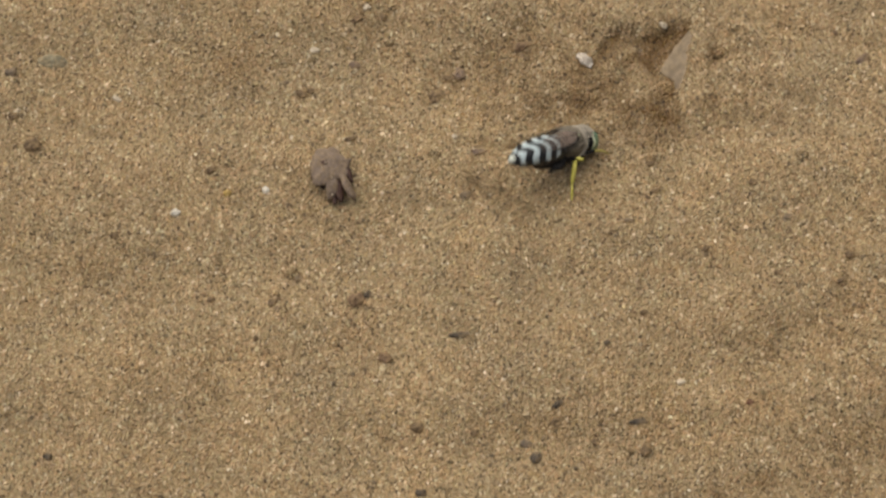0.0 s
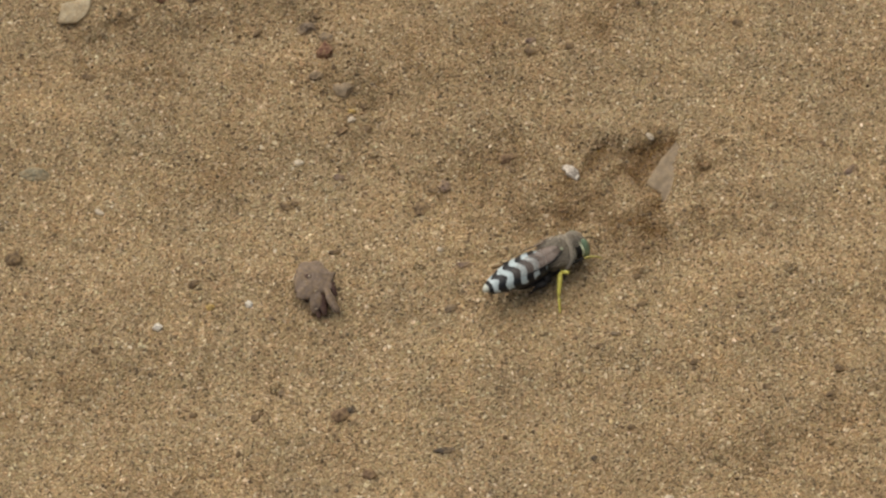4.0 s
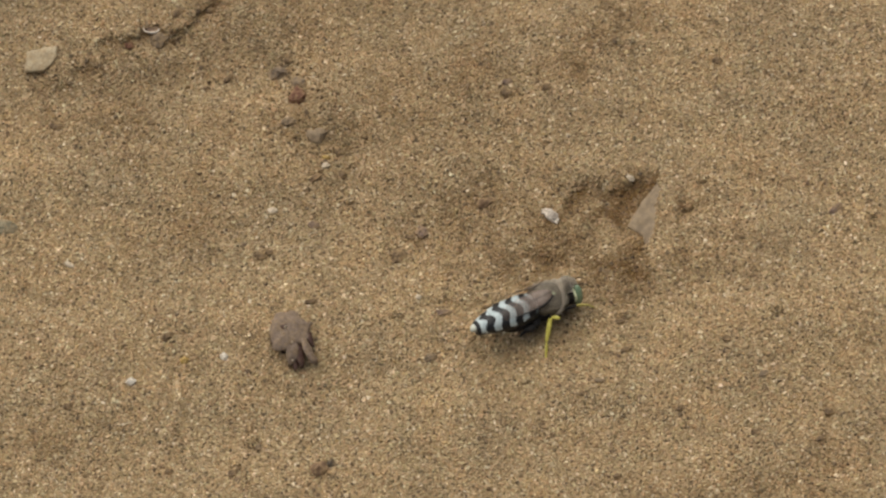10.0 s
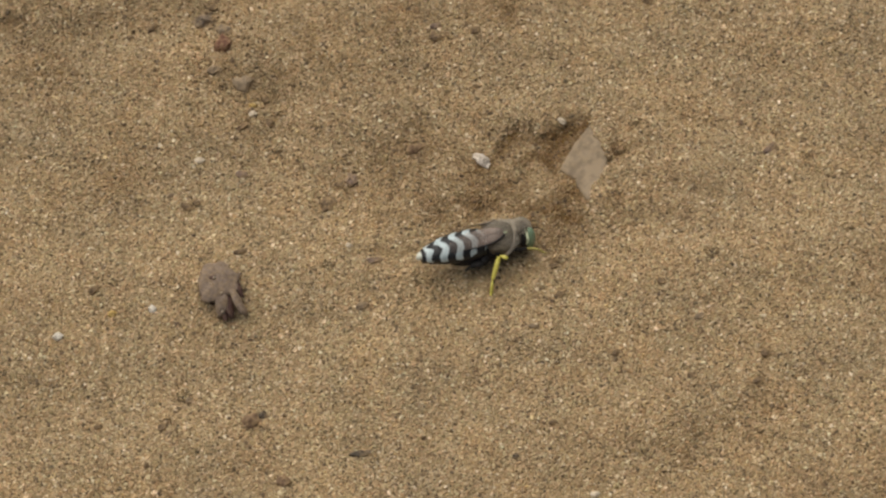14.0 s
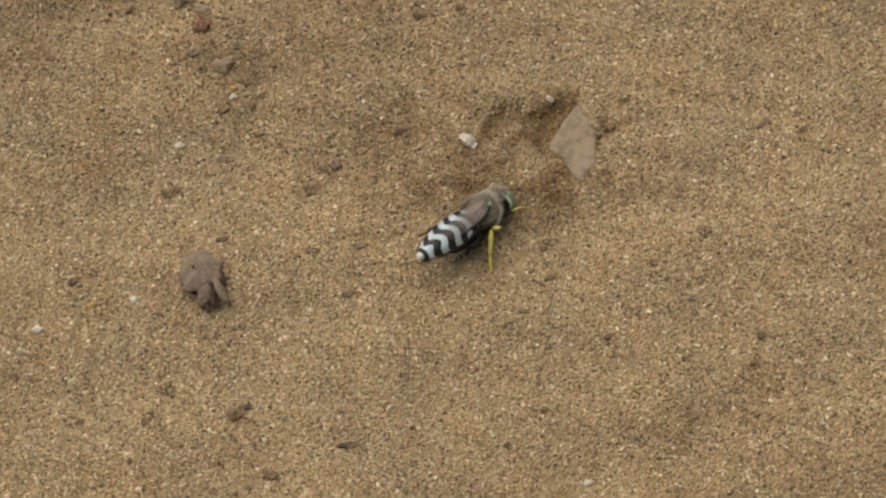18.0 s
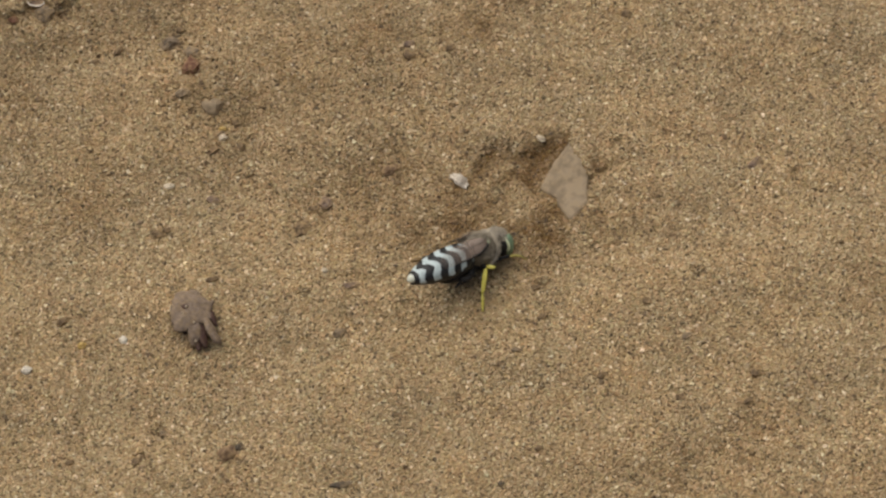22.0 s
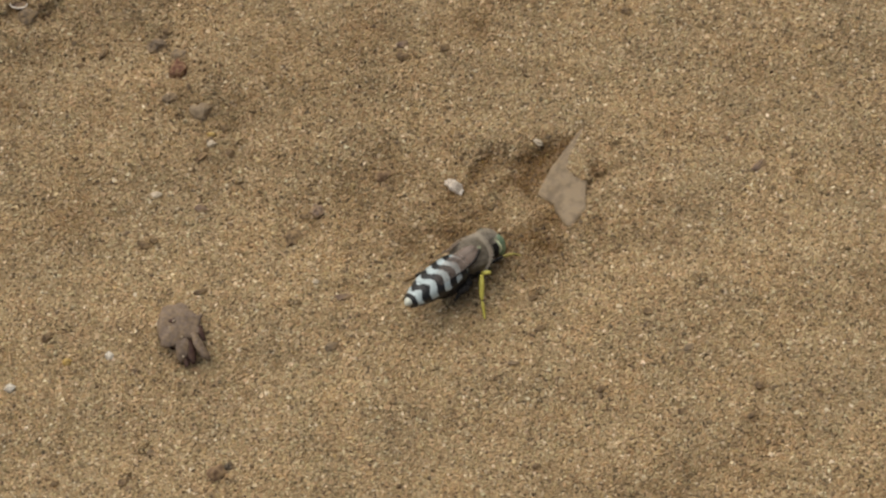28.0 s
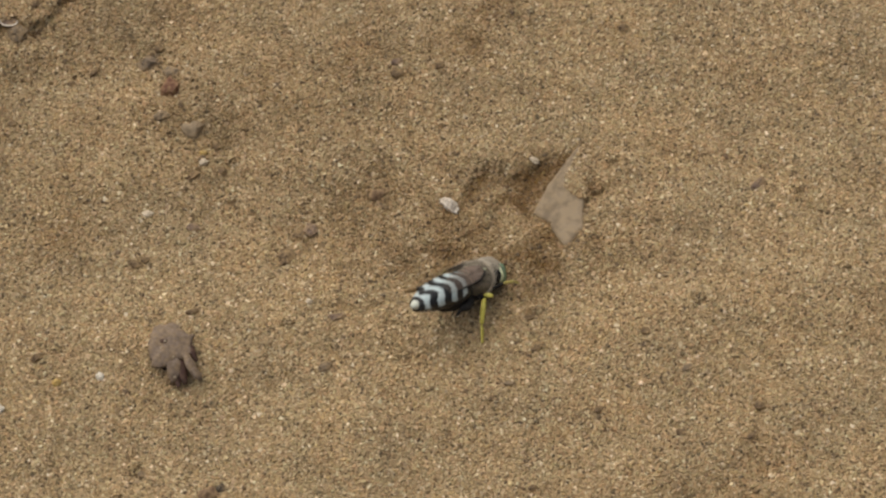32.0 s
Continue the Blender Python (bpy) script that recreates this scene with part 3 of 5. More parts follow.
    strew([
        ("dark", "dark crumb under a sand ledge", -57.6, 56.2, 2.0, 1.3, 1.0, 50),
        ("dark", "dark crumb on a sand ledge", -60.0, 60.0, 1.8, 1.4, 1.0, 0),
        ("dark", "dark crumb beside a pale grain", -40.5, 61.3, 1.8, 1.6, 1.1, 0),
        ("pale", "pale quartz grain on a sand ledge", -38.7, 63.2, 1.2, 1.1, 0.9, 0),
        ("dark", "dark grit at a ledge's foot", -52.5, 58.0, 1.7, 1.0, 0.8, 20),
        ("tan", "tan crumb of crusted sand", 60.0, 3.0, 1.9, 1.5, 1.1, 0),
        ("grey", "grey stone chip on sand", 37.0, -12.0, 1.5, 0.9, 0.7, 30),
        ("tan", "tan crumb of crusted sand", -27.5, 21.0, 1.8, 1.4, 1.0, 0),
        ("tan", "tan crumb of crusted sand", -8.0, 24.5, 1.6, 1.3, 1.0, 0),
        ("dark", "dark grit in a shallow hollow", -60.2, 34.4, 1.2, 1.0, 0.8, 10),
        ("dark", "dark grit on dry sand", -68.2, -18.4, 1.3, 1.0, 0.8, 0),
        ("dark", "dark brown grit on sand", 24.5, -17.6, 1.4, 0.9, 0.8, 30),
    ], 73)
    strew([
        ("dark", "dark grit on dry sand", -52.1, -28.6, 1.2, 1.0, 0.8, 0),
        ("dark", "dark grit in damp sand", 16.1, -8.0, 1.7, 0.9, 0.7, 20),
        ("grey", "grey grit on sand", 12.3, -13.5, 1.3, 0.9, 0.7, 0),
        ("dark", "small dark grit on sand", 9.8, -15.6, 1.1, 0.8, 0.6, 30),
        ("tan", "tan crumb of crusted sand", 54.8, 17.0, 1.8, 1.3, 1.0, 20),
        ("dark", "dark crumb beside gravel", -29.8, 30.0, 1.1, 1.6, 0.9, 10),
        ("dark", "dark crumb beside gravel", -28.8, 25.6, 1.3, 1.5, 0.9, -15),
        ("brown", "brown crumb beside gravel", -33.4, 24.4, 2.4, 1.0, 0.8, 35),
        ("tan", "tan crumb of crusted sand beside gravel", -27.6, 27.4, 1.5, 1.4, 1.1, 0),
        ("dark", "dark grit on sand", 15.0, -30.0, 1.3, 0.8, 0.7, 0),
        ("tan", "tan crumb of crusted sand", 28.4, 22.6, 2.2, 1.8, 1.2, 0),
    ], 85)
    slab = solid("flat_stone", *plate([(-2.4, 0.9), (0.2, 1.8), (2.5, 2.4), (2.7, 0.3), (1.9, -1.3), (0.6, -2.6), (-1.2, -2.9), (-2.5, -2.8)], 0.8, 0.25, 21, 0.08), STONES["cream"])
    at_ground(slab, -79.3, 46.4, 0.35, 0, 5, 3)
    tagged(slab, "flat cream stone with squared edges on sand", "stone")


def build_grit():
    """Dark grit scattered through the sand, thickest in the hollows and along a line of gravel."""
    r = np.random.default_rng(23)
    spots = [(-39, 45, 3, 3, 40), (-36, 38, 3, 5, 27), (-32, 29, 3, 5, 27), (-17, 13, 5, 4, 24), (-60, 50, 6, 4, 20), (-52, 43, 6, 3, 9), (-66, 40, 14, 8, 22),
             (0, 41, 8, 3, 15), (2, -48, 8, 6, 18), (15, -50, 4, 5, 9), (11, 21, 6, 2, 6), (42, -33, 14, 9, 18), (-12, 18, 12, 9, 18), (-28, -27, 6, 3, 6), (0, 0, 70, 45, 91)]
    x = np.concatenate([r.normal(a, c, n) for a, b, c, d, n in spots])
    y = np.concatenate([r.normal(b, d, n) for a, b, c, d, n in spots])
    sizes = np.clip(r.lognormal(math.log(0.55), 0.28, len(x)), 0.38, 1.0)
    verts, tris = grain_cloud(np.stack([x, y, ground(x, y) + 0.04 + 0.1 * sizes], 1), sizes, 24)
    grit = new("dark_grit", raw_mesh("dark_grit", verts, tris, STONES["dark"]))
    return tagged(grit, "scattered dark brown grit in the sand", "grit", kind="stuff")


def at_ground(ob, x, y, lift=0.0, turn=0.0, rx=0.0, ry=0.0):
    ob.matrix_world = pose(x * MM, y * MM, (float(ground(x, y)) + lift) * MM, rx, ry, turn)
    return ob


def plate(outline, thick, bulge=0.0, seed=1, rough=0.06, rings=7):
    """A flake with worn edges over an outline in its own plane."""
    pts = np.array(outline, float)
    dense = []
    for a, b in zip(pts, np.roll(pts, -1, 0)):
        n = max(2, int(np.linalg.norm(b - a) / 0.45))
        dense += [a + (b - a) * k / n for k in range(n)]
    pts = np.array(dense)
    mid = pts.mean(0)
    verts, faces = [], []
    count = len(pts)
    levels = [(0.0, 1)] + [(f, 1) for f in np.linspace(0.25, 0.965, rings)] + [(1.0, 0), (0.95, -1), (0.5, -1)]
    for f, side in levels:
        for p in pts:
            q = mid + (p - mid) * max(f, 0.02)
            jag = rough * noise.noise(Vector((p[0] * 1.7 + seed, p[1] * 1.7, seed))) if f > 0.9 else 0.0
            q = q + (p - mid) / (np.linalg.norm(p - mid) + 1e-6) * jag * 3
            z = side * thick / 2 + bulge * (1 - f * f) + 0.5 * rough * noise.noise(Vector((q[0] * 0.9, q[1] * 0.9, seed * 2.0)))
            verts.append((q[0], q[1], z))
    for a in range(len(levels) - 1):
        for b in range(count):
            c = (b + 1) % count
            faces.append((a * count + b, a * count + c, (a + 1) * count + c, (a + 1) * count + b))
    faces += [tuple(range(count)), tuple(range((len(levels) - 1) * count, len(levels) * count))]
    return verts, faces


FLAKE = [(3.2, 10.3), (0.75, 7.1), (-1.8, 3.6), (-3.3, 0.7), (-3.95, -0.7), (-3.1, -1.6), (-1.6, -2.6), (-1.3, -4.0), (0.4, -7.0), (1.5, -6.2), (3.2, -4.1), (3.2, -2.4), (3.5, 0.8), (4.3, 6.0)]


def build_flake():
    flake = solid("stone_flake", *plate(FLAKE, 0.7, 0.1, 3, 0.09), STONES["flake"])
    flake.matrix_world = pose(20.5 * MM, 15.2 * MM, 0.92 * MM, 1.0, -8.0, 0)
    return tagged(flake, "pinkish grey flat stone flake partly buried in sand", "stone")


def build_shell():
    root = new("shell_fragment")
    at_ground(root, 4.5, 16.8, 0.35, -32)
    verts, faces = plate([(-1.95, 0.30), (-1.25, 0.42), (-1.35, 0.85), (-0.7, 0.72), (-0.55, 1.15), (0.1, 0.78), (0.75, 0.95), (1.15, 0.45), (1.7, 0.15), (1.55, -0.3), (1.8, -0.62), (1.0, -0.85), (0.5, -0.6), (-0.4, -0.72), (-0.8, -0.35), (-1.6, -0.25), (-1.2, 0.1)], 0.4, 0.16, 8, 0.1)
    solid("shell_wall", verts, faces, STONES["shell"], root)
    for k in range(5):
        y = -0.55 + 0.32 * k
        solid("rib", *tube([(-1.4, y * 0.5 + 0.15, 0.42), (-0.2, y, 0.62), (1.2, y * 0.9 - 0.1, 0.40)], [0.08, 0.13, 0.08], 8), STONES["shell"], root)
    return tagged(root, "small white ribbed shell fragment on sand", "shell")


def build_broken_shell():
    root = new("broken_shell")
    at_ground(root, -61.7, 52.6, 0.4, 0)
    pts = [(1.25 * math.cos(a), 0.85 * math.sin(a), 0.3 + 0.4 * math.sin(a * 0.5)) for a in np.linspace(2.9, 6.6, 22)]
    solid("rim", *tube(pts, [0.07 + 0.09 * math.sin(math.pi * k / 21) for k in range(22)], 10), STONES["shell"], root, label="worn white curved rim")
    solid("shell_wall", *plate([(-1.4, 0.4), (-0.9, 0.9), (0.3, 1.0), (1.3, 0.6), (1.2, 0.0), (0.7, -0.5), (-0.5, -0.6), (-1.2, -0.2)], 0.3, 0.15, 5, 0.2), STONES["purple"], root)
    return tagged(root, "weathered grey shell with a pale rim, half buried", "shell")


def build_husk():
    """A dry curled bud husk: a cracked cap with lobes hanging from one side."""
    root = new("dry_husk")
    at_ground(root, -35.15, -4.9, 0.3, 0)
    outline = [(-3.0, 1.5), (-2.3, 2.9), (-1.3, 3.3), (0.0, 3.7), (1.0, 3.4), (1.7, 2.2), (2.5, 1.6), (3.2, 1.7), (2.9, 0.2), (3.0, -1.5), (1.9, -2.5), (0.6, -2.7), (-0.3, -4.0), (-1.5, -3.9), (-2.6, -3.8), (-2.9, -2.2), (-3.2, -0.6)]
    cap = solid("cap", *plate(outline, 0.42, 0.75, 13, 0.15, 10), STONES["leaf"], root)
    cap.matrix_basis = pose(0, 0, 1.25 * MM, -4, 5, 0)
    solid("body", *ball((0.1, 0.2, 0.45), (2.2, 2.3, 0.95)), STONES["leaf_dark"], root, label="dark hollow inside of the husk")
    for pts, wide, flat, kind in (
        ([(0.5, -1.9, 1.6), (0.6, -3.4, 1.5), (0.45, -4.8, 1.05), (0.4, -5.7, 0.5)], [0.7, 0.95, 0.9, 0.35], 0.22, "leaf"),
        ([(2.1, -1.7, 1.6), (2.6, -2.9, 1.55), (3.1, -4.0, 1.2), (3.9, -4.9, 0.7), (4.2, -5.4, 0.25)], [0.5, 0.72, 0.75, 0.7, 0.25], 0.45, "leaf"),
        ([(1.5, -1.8, 1.0), (1.7, -3.8, 0.7), (2.0, -5.9, 0.2)], [0.6, 0.75, 0.3], 0.5, "leaf_dark"),
        ([(0.9, -2.2, 0.8), (1.0, -4.4, 0.5), (1.1, -6.3, 0.1)], [0.5, 0.6, 0.25], 0.5, "leaf_dark"),
        ([(-2.8, -1.9, 0.7), (-1.7, -2.7, 0.6), (-0.7, -3.7, 0.35)], [0.35, 0.4, 0.2], 0.6, "leaf_dark"),
        ([(2.9, -0.2, 0.9), (3.2, -1.4, 1.1), (3.6, -2.5, 0.7)], [0.4, 0.45, 0.2], 0.5, "leaf_dark"),
    ):
        lobe = tube([tuple(r) for r in glide(pts, 13)], [float(w[0]) for w in glide([(v,) for v in wide], 13)], 14, flat)
        lobe = ([(x + 0.16 * noise.noise(Vector((x * 1.6, y * 1.6, z))), y, z + 0.2 * noise.noise(Vector((x * 1.3, y * 1.3, 3.0)))) for x, y, z in lobe[0]], lobe[1])
        solid("lobe", *lobe, STONES[kind], root, label="dark inner lobe" if kind == "leaf_dark" else "")
    for x, y, z, s in ((-0.7, -0.1, 2.42, 0.4), (-1.3, -1.1, 2.28, 0.3), (0.5, -2.5, 2.0, 0.34), (0.7, -5.2, 1.15, 0.36)):
        verts, tris = grain_cloud(np.array([(x, y, z)]), np.array([s]), int(90 + 10 * x))
        solid("stuck_grain", verts, tris, STONES["pale"], root, smooth=False, label="pale sand grain stuck to the husk")
    solid("pit", *ball((-0.95, 0.0, 2.24), (0.55, 0.38, 0.16), 6, 12), STONES["leaf_dark"], root, label="dark pit in the cap")
    return tagged(root, "dry grey-brown curled bud husk lying on sand", "husk")


def sand_clump(x, y, long, wide, high, seed, turn=0.0, grains=150, size=0.43, lift=0.0, damp_shade=0.0):
    """A small heap of grains, about its own base."""
    r = np.random.default_rng(seed)
    a, d = r.uniform(0, 2 * math.pi, grains), np.sqrt(r.uniform(0, 1, grains))
    u, v = d * np.cos(a), d * np.sin(a)
    z = high * (1 - d**2) * r.uniform(0.2, 1.0, grains) ** 0.5
    sizes = np.clip(r.lognormal(math.log(size), 0.25, grains), 0.28, 0.9)
    verts, tris = grain_cloud(np.stack([u * long / 2, v * wide / 2, z], 1), sizes, seed + 1)
    mesh = raw_mesh("sand_clump", verts, tris, GRAIN)
    give_damp_shade(mesh, np.full(len(verts), damp_shade))
    ob = new("sand_clump", mesh)
    ob.matrix_world = pose(x * MM, y * MM, (float(ground(x, y)) + lift) * MM, 0, 0, turn)
    return tagged(ob, "small loose heap of tan sand grains", "sand", "loose sand heaps")


# ---- the sand wasp: it faces +x, its right side is -y; the petiole is above its origin ----
def wasp_materials():
    m = {}
    n = Nodes("wasp_bands", rough=0.45, specular=0.35)
    where = n.add("ShaderNodeSeparateXYZ", Vector=n.coords())
    x, y, z = where.outputs
    # bands run round the abdomen and wave twice on either side
    round_ = n.math("ARCTAN2", y, n.math("SUBTRACT", z, 0.0038))
    wave = n.math("MULTIPLY", n.math("COSINE", n.math("MULTIPLY", round_, 4.4)), 0.00033)
    wave = n.math("ADD", wave, n.math("MULTIPLY", n.math("SUBTRACT", n.noise(1300.0, 1.0), 0.5), 0.0005))
    at = n.math("DIVIDE", n.math("SUBTRACT", n.math("ADD", x, wave), n.math("MULTIPLY", n.math("ABSOLUTE", y), 0.12)), 0.00225)
    phase = n.math("FRACT", n.math("ADD", at, 20.36))
    pale = n.math("MULTIPLY", n.math("GREATER_THAN", phase, 0.53), n.math("LESS_THAN", n.math("ABSOLUTE", round_), n.math("ADD", n.math("MULTIPLY", x, -60.0), n.math("ADD", 1.25, n.math("MULTIPLY", n.noise(1100.0, 1.0), 0.35)))))
    pale = n.math("MULTIPLY", pale, n.math("MULTIPLY", n.math("LESS_THAN", x, 0.0012), n.math("GREATER_THAN", x, -0.0083)))
    white = n.ramp(n.noise(900.0, 3.0), [(0.3, (0.41, 0.495, 0.51)), (0.7, (0.54, 0.625, 0.635))])
    black = n.ramp(n.noise(1200.0, 3.0), [(0.3, (0.010, 0.011, 0.013)), (0.7, (0.026, 0.028, 0.030))])
    n.colour(n.mix(pale, black, white))
    n.bump(n.noise(7000.0, 2.0), 0.25, 0.00003)
    m["bands"] = n.mat
    n = Nodes("wasp_white", rough=0.4)
    n.colour(n.ramp(n.noise(900.0, 3.0), [(0.3, (0.55, 0.58, 0.50)), (0.7, (0.66, 0.69, 0.60))]))
    m["white"] = n.mat
    n = Nodes("wasp_thorax", rough=0.6)
    n.colour(n.ramp(n.noise(1500.0, 4.0), [(0.3, (0.082, 0.070, 0.050)), (0.7, (0.20, 0.170, 0.122))]))
    n.bump(n.noise(6000.0, 3.0), 0.6, 0.00008)
    m["thorax"] = n.mat
    n = Nodes("wasp_black", rough=0.65, specular=0.2)
    n.colour(n.ramp(n.noise(1500.0, 3.0), [(0.3, (0.010, 0.010, 0.011)), (0.7, (0.030, 0.027, 0.025))]))
    m["black"] = n.mat
    n = Nodes("wasp_hair", rough=0.7)
    n.colour(n.ramp(n.noise(2500.0, 2.0), [(0.3, (0.48, 0.43, 0.35)), (0.7, (0.70, 0.64, 0.54))]))
    m["hair"] = n.mat
    n = Nodes("wasp_eye", rough=0.22)
    n.colour(n.ramp(n.noise(900.0, 2.0), [(0.3, (0.12, 0.19, 0.11)), (0.7, (0.23, 0.32, 0.20))]))
    n.bump(n.add("ShaderNodeTexVoronoi", Scale=16000.0).outputs["Distance"], 0.3, 0.00002)
    m["eye"] = n.mat
    n = Nodes("wasp_yellow", rough=0.38)
    n.colour(n.ramp(n.noise(1400.0, 3.0), [(0.3, (0.60, 0.53, 0.08)), (0.7, (0.77, 0.72, 0.18))]))
    m["yellow"] = n.mat
    n = Nodes("wasp_dusty_yellow", rough=0.55)
    n.colour(n.ramp(n.noise(1400.0, 3.0), [(0.3, (0.30, 0.25, 0.06)), (0.7, (0.50, 0.44, 0.12))]))
    m["dusty"] = n.mat
    n = Nodes("wasp_face", rough=0.5)
    n.colour(n.ramp(n.noise(1600.0, 3.0), [(0.3, (0.36, 0.42, 0.26)), (0.7, (0.58, 0.62, 0.44))]))
    m["face"] = n.mat
    n = Nodes("wasp_pale_line", rough=0.5)
    n.colour(n.ramp(n.noise(1600.0, 3.0), [(0.3, (0.58, 0.64, 0.40)), (0.7, (0.74, 0.79, 0.54))]))
    m["line"] = n.mat
    n = Nodes("wasp_ochre", rough=0.5)
    n.colour(n.ramp(n.noise(1600.0, 3.0), [(0.3, (0.13, 0.075, 0.03)), (0.7, (0.30, 0.19, 0.07))]))
    m["ochre"] = n.mat
    n = Nodes("wasp_wing", rough=0.25)
    n.colour(n.ramp(n.noise(1200.0, 3.0), [(0.3, (0.185, 0.137, 0.108)), (0.7, (0.30, 0.232, 0.188))]))
    clear = n.tree.nodes.new("ShaderNodeBsdfTransparent")
    blend = n.tree.nodes.new("ShaderNodeMixShader")
    along = n.tree.nodes.new("ShaderNodeSeparateXYZ")
    n.tree.links.new(n.coords(), along.inputs[0])
    # smoky at the root, clear towards the tip
    n.put(n.ramp(n.math("ADD", n.math("MULTIPLY", along.outputs[0], 120.0), 0.55), [(0.02, (0.11,) * 3), (0.28, (0.19,) * 3), (0.48, (0.32,) * 3), (0.70, (0.76,) * 3)]), blend.inputs[0])
    n.tree.links.new(clear.outputs[0], blend.inputs[1])
    n.tree.links.new(n.bsdf.outputs[0], blend.inputs[2])
    n.tree.links.new(blend.outputs[0], n.out.inputs["Surface"])
    m["wing"] = n.mat
    return m


def wing(side, root, m):
    """One folded wing: a thin blade along the back with its veins."""
    # along: x, out: y, up: z; the blade slopes down on the outside
    front = [(3.8, 2.15, 6.0), (2.2, 2.75, 5.5), (0.2, 3.0, 5.3), (-2.4, 3.0, 5.2), (-4.8, 2.75, 5.1)]
    rear = [(3.4, 1.3, 6.8), (1.8, 0.7, 6.95), (-0.6, 0.8, 6.9), (-3.2, 1.2, 6.75), (-5.4, 2.2, 6.1)]
    a, b = glide(front, 17), glide(rear, 17)
    verts, faces = [], []
    for lift in (0.0, 0.05):
        for p, q in zip(a, b):
            for k in range(7):
                f = k / 6
                s = p + (q - p) * f
                verts.append((s[0], side * s[1], s[2] + 0.22 * math.sin(math.pi * f) + lift))
    n, w = 17, 7
    for layer in (0, 1):
        for i in range(n - 1):
            for k in range(w - 1):
                o = layer * n * w + i * w + k
                faces.append((o, o + 1, o + w + 1, o + w))
    edge = [i * w for i in range(n)] + [(n - 1) * w + k for k in range(1, w)] + [i * w + w - 1 for i in range(n - 2, -1, -1)] + [k for k in range(w - 2, 0, -1)]
    for i, e in enumerate(edge):
        g = edge[(i + 1) % len(edge)]
        faces.append((e, g, g + n * w, e + n * w))
    blade = solid("wing", verts, faces, m["wing"], root, label="smoky brown translucent folded wing")
    for f, thick, reach in ((0.0, 0.19 if side < 0 else 0.1, 14 if side < 0 else 7), (0.45, 0.045, 10)):
        pts = []
        for p, q in zip(a[:reach], b[:reach]):
            s = p + (q - p) * f
            pts.append((s[0], side * s[1], s[2] + 0.22 * math.sin(math.pi * f) + 0.04))
        solid("vein", *tube(pts, [thick * (1 - 0.5 * i / len(pts)) for i in range(len(pts))], 6), m["black"], blade, label="dark wing vein")


def limb(name, joints, radii, m, root, colours):
    """A leg: femur, tibia and a jointed foot, under a leg at its hip."""
    hip = new(name)
    hip.parent = root
    hip.location = Vector(joints[0]) * MM
    base = np.array(joints[0], float)
    pts = [np.array(j, float) - base for j in joints]
    for k, piece in enumerate(("femur", "tibia", "foot")):
        row = glide([pts[k], (pts[k] + pts[k + 1]) / 2, pts[k + 1]], 9)
        thick = [radii[k] * v for v in (0.55, 0.85, 1.0, 1.05, 1.0, 0.95, 0.9, 0.8, 0.6)]
        solid(piece, *tube([tuple(p) for p in row], thick, 10), m[colours[k]], hip)
    for k in range(5 if name != "front_leg" else 7):
        f = 0.15 + 0.12 * k
        p = pts[2] + (pts[3] - pts[2]) * min(f, 0.95)
        tip = p + np.array((0.25, 0.35 * math.copysign(1, pts[3][1] or 1), -0.28))
        solid("spine", *tube([tuple(p), tuple((p + tip) / 2), tuple(tip)], [0.05, 0.04, 0.015], 5), m[colours[2]], hip)
    return hip


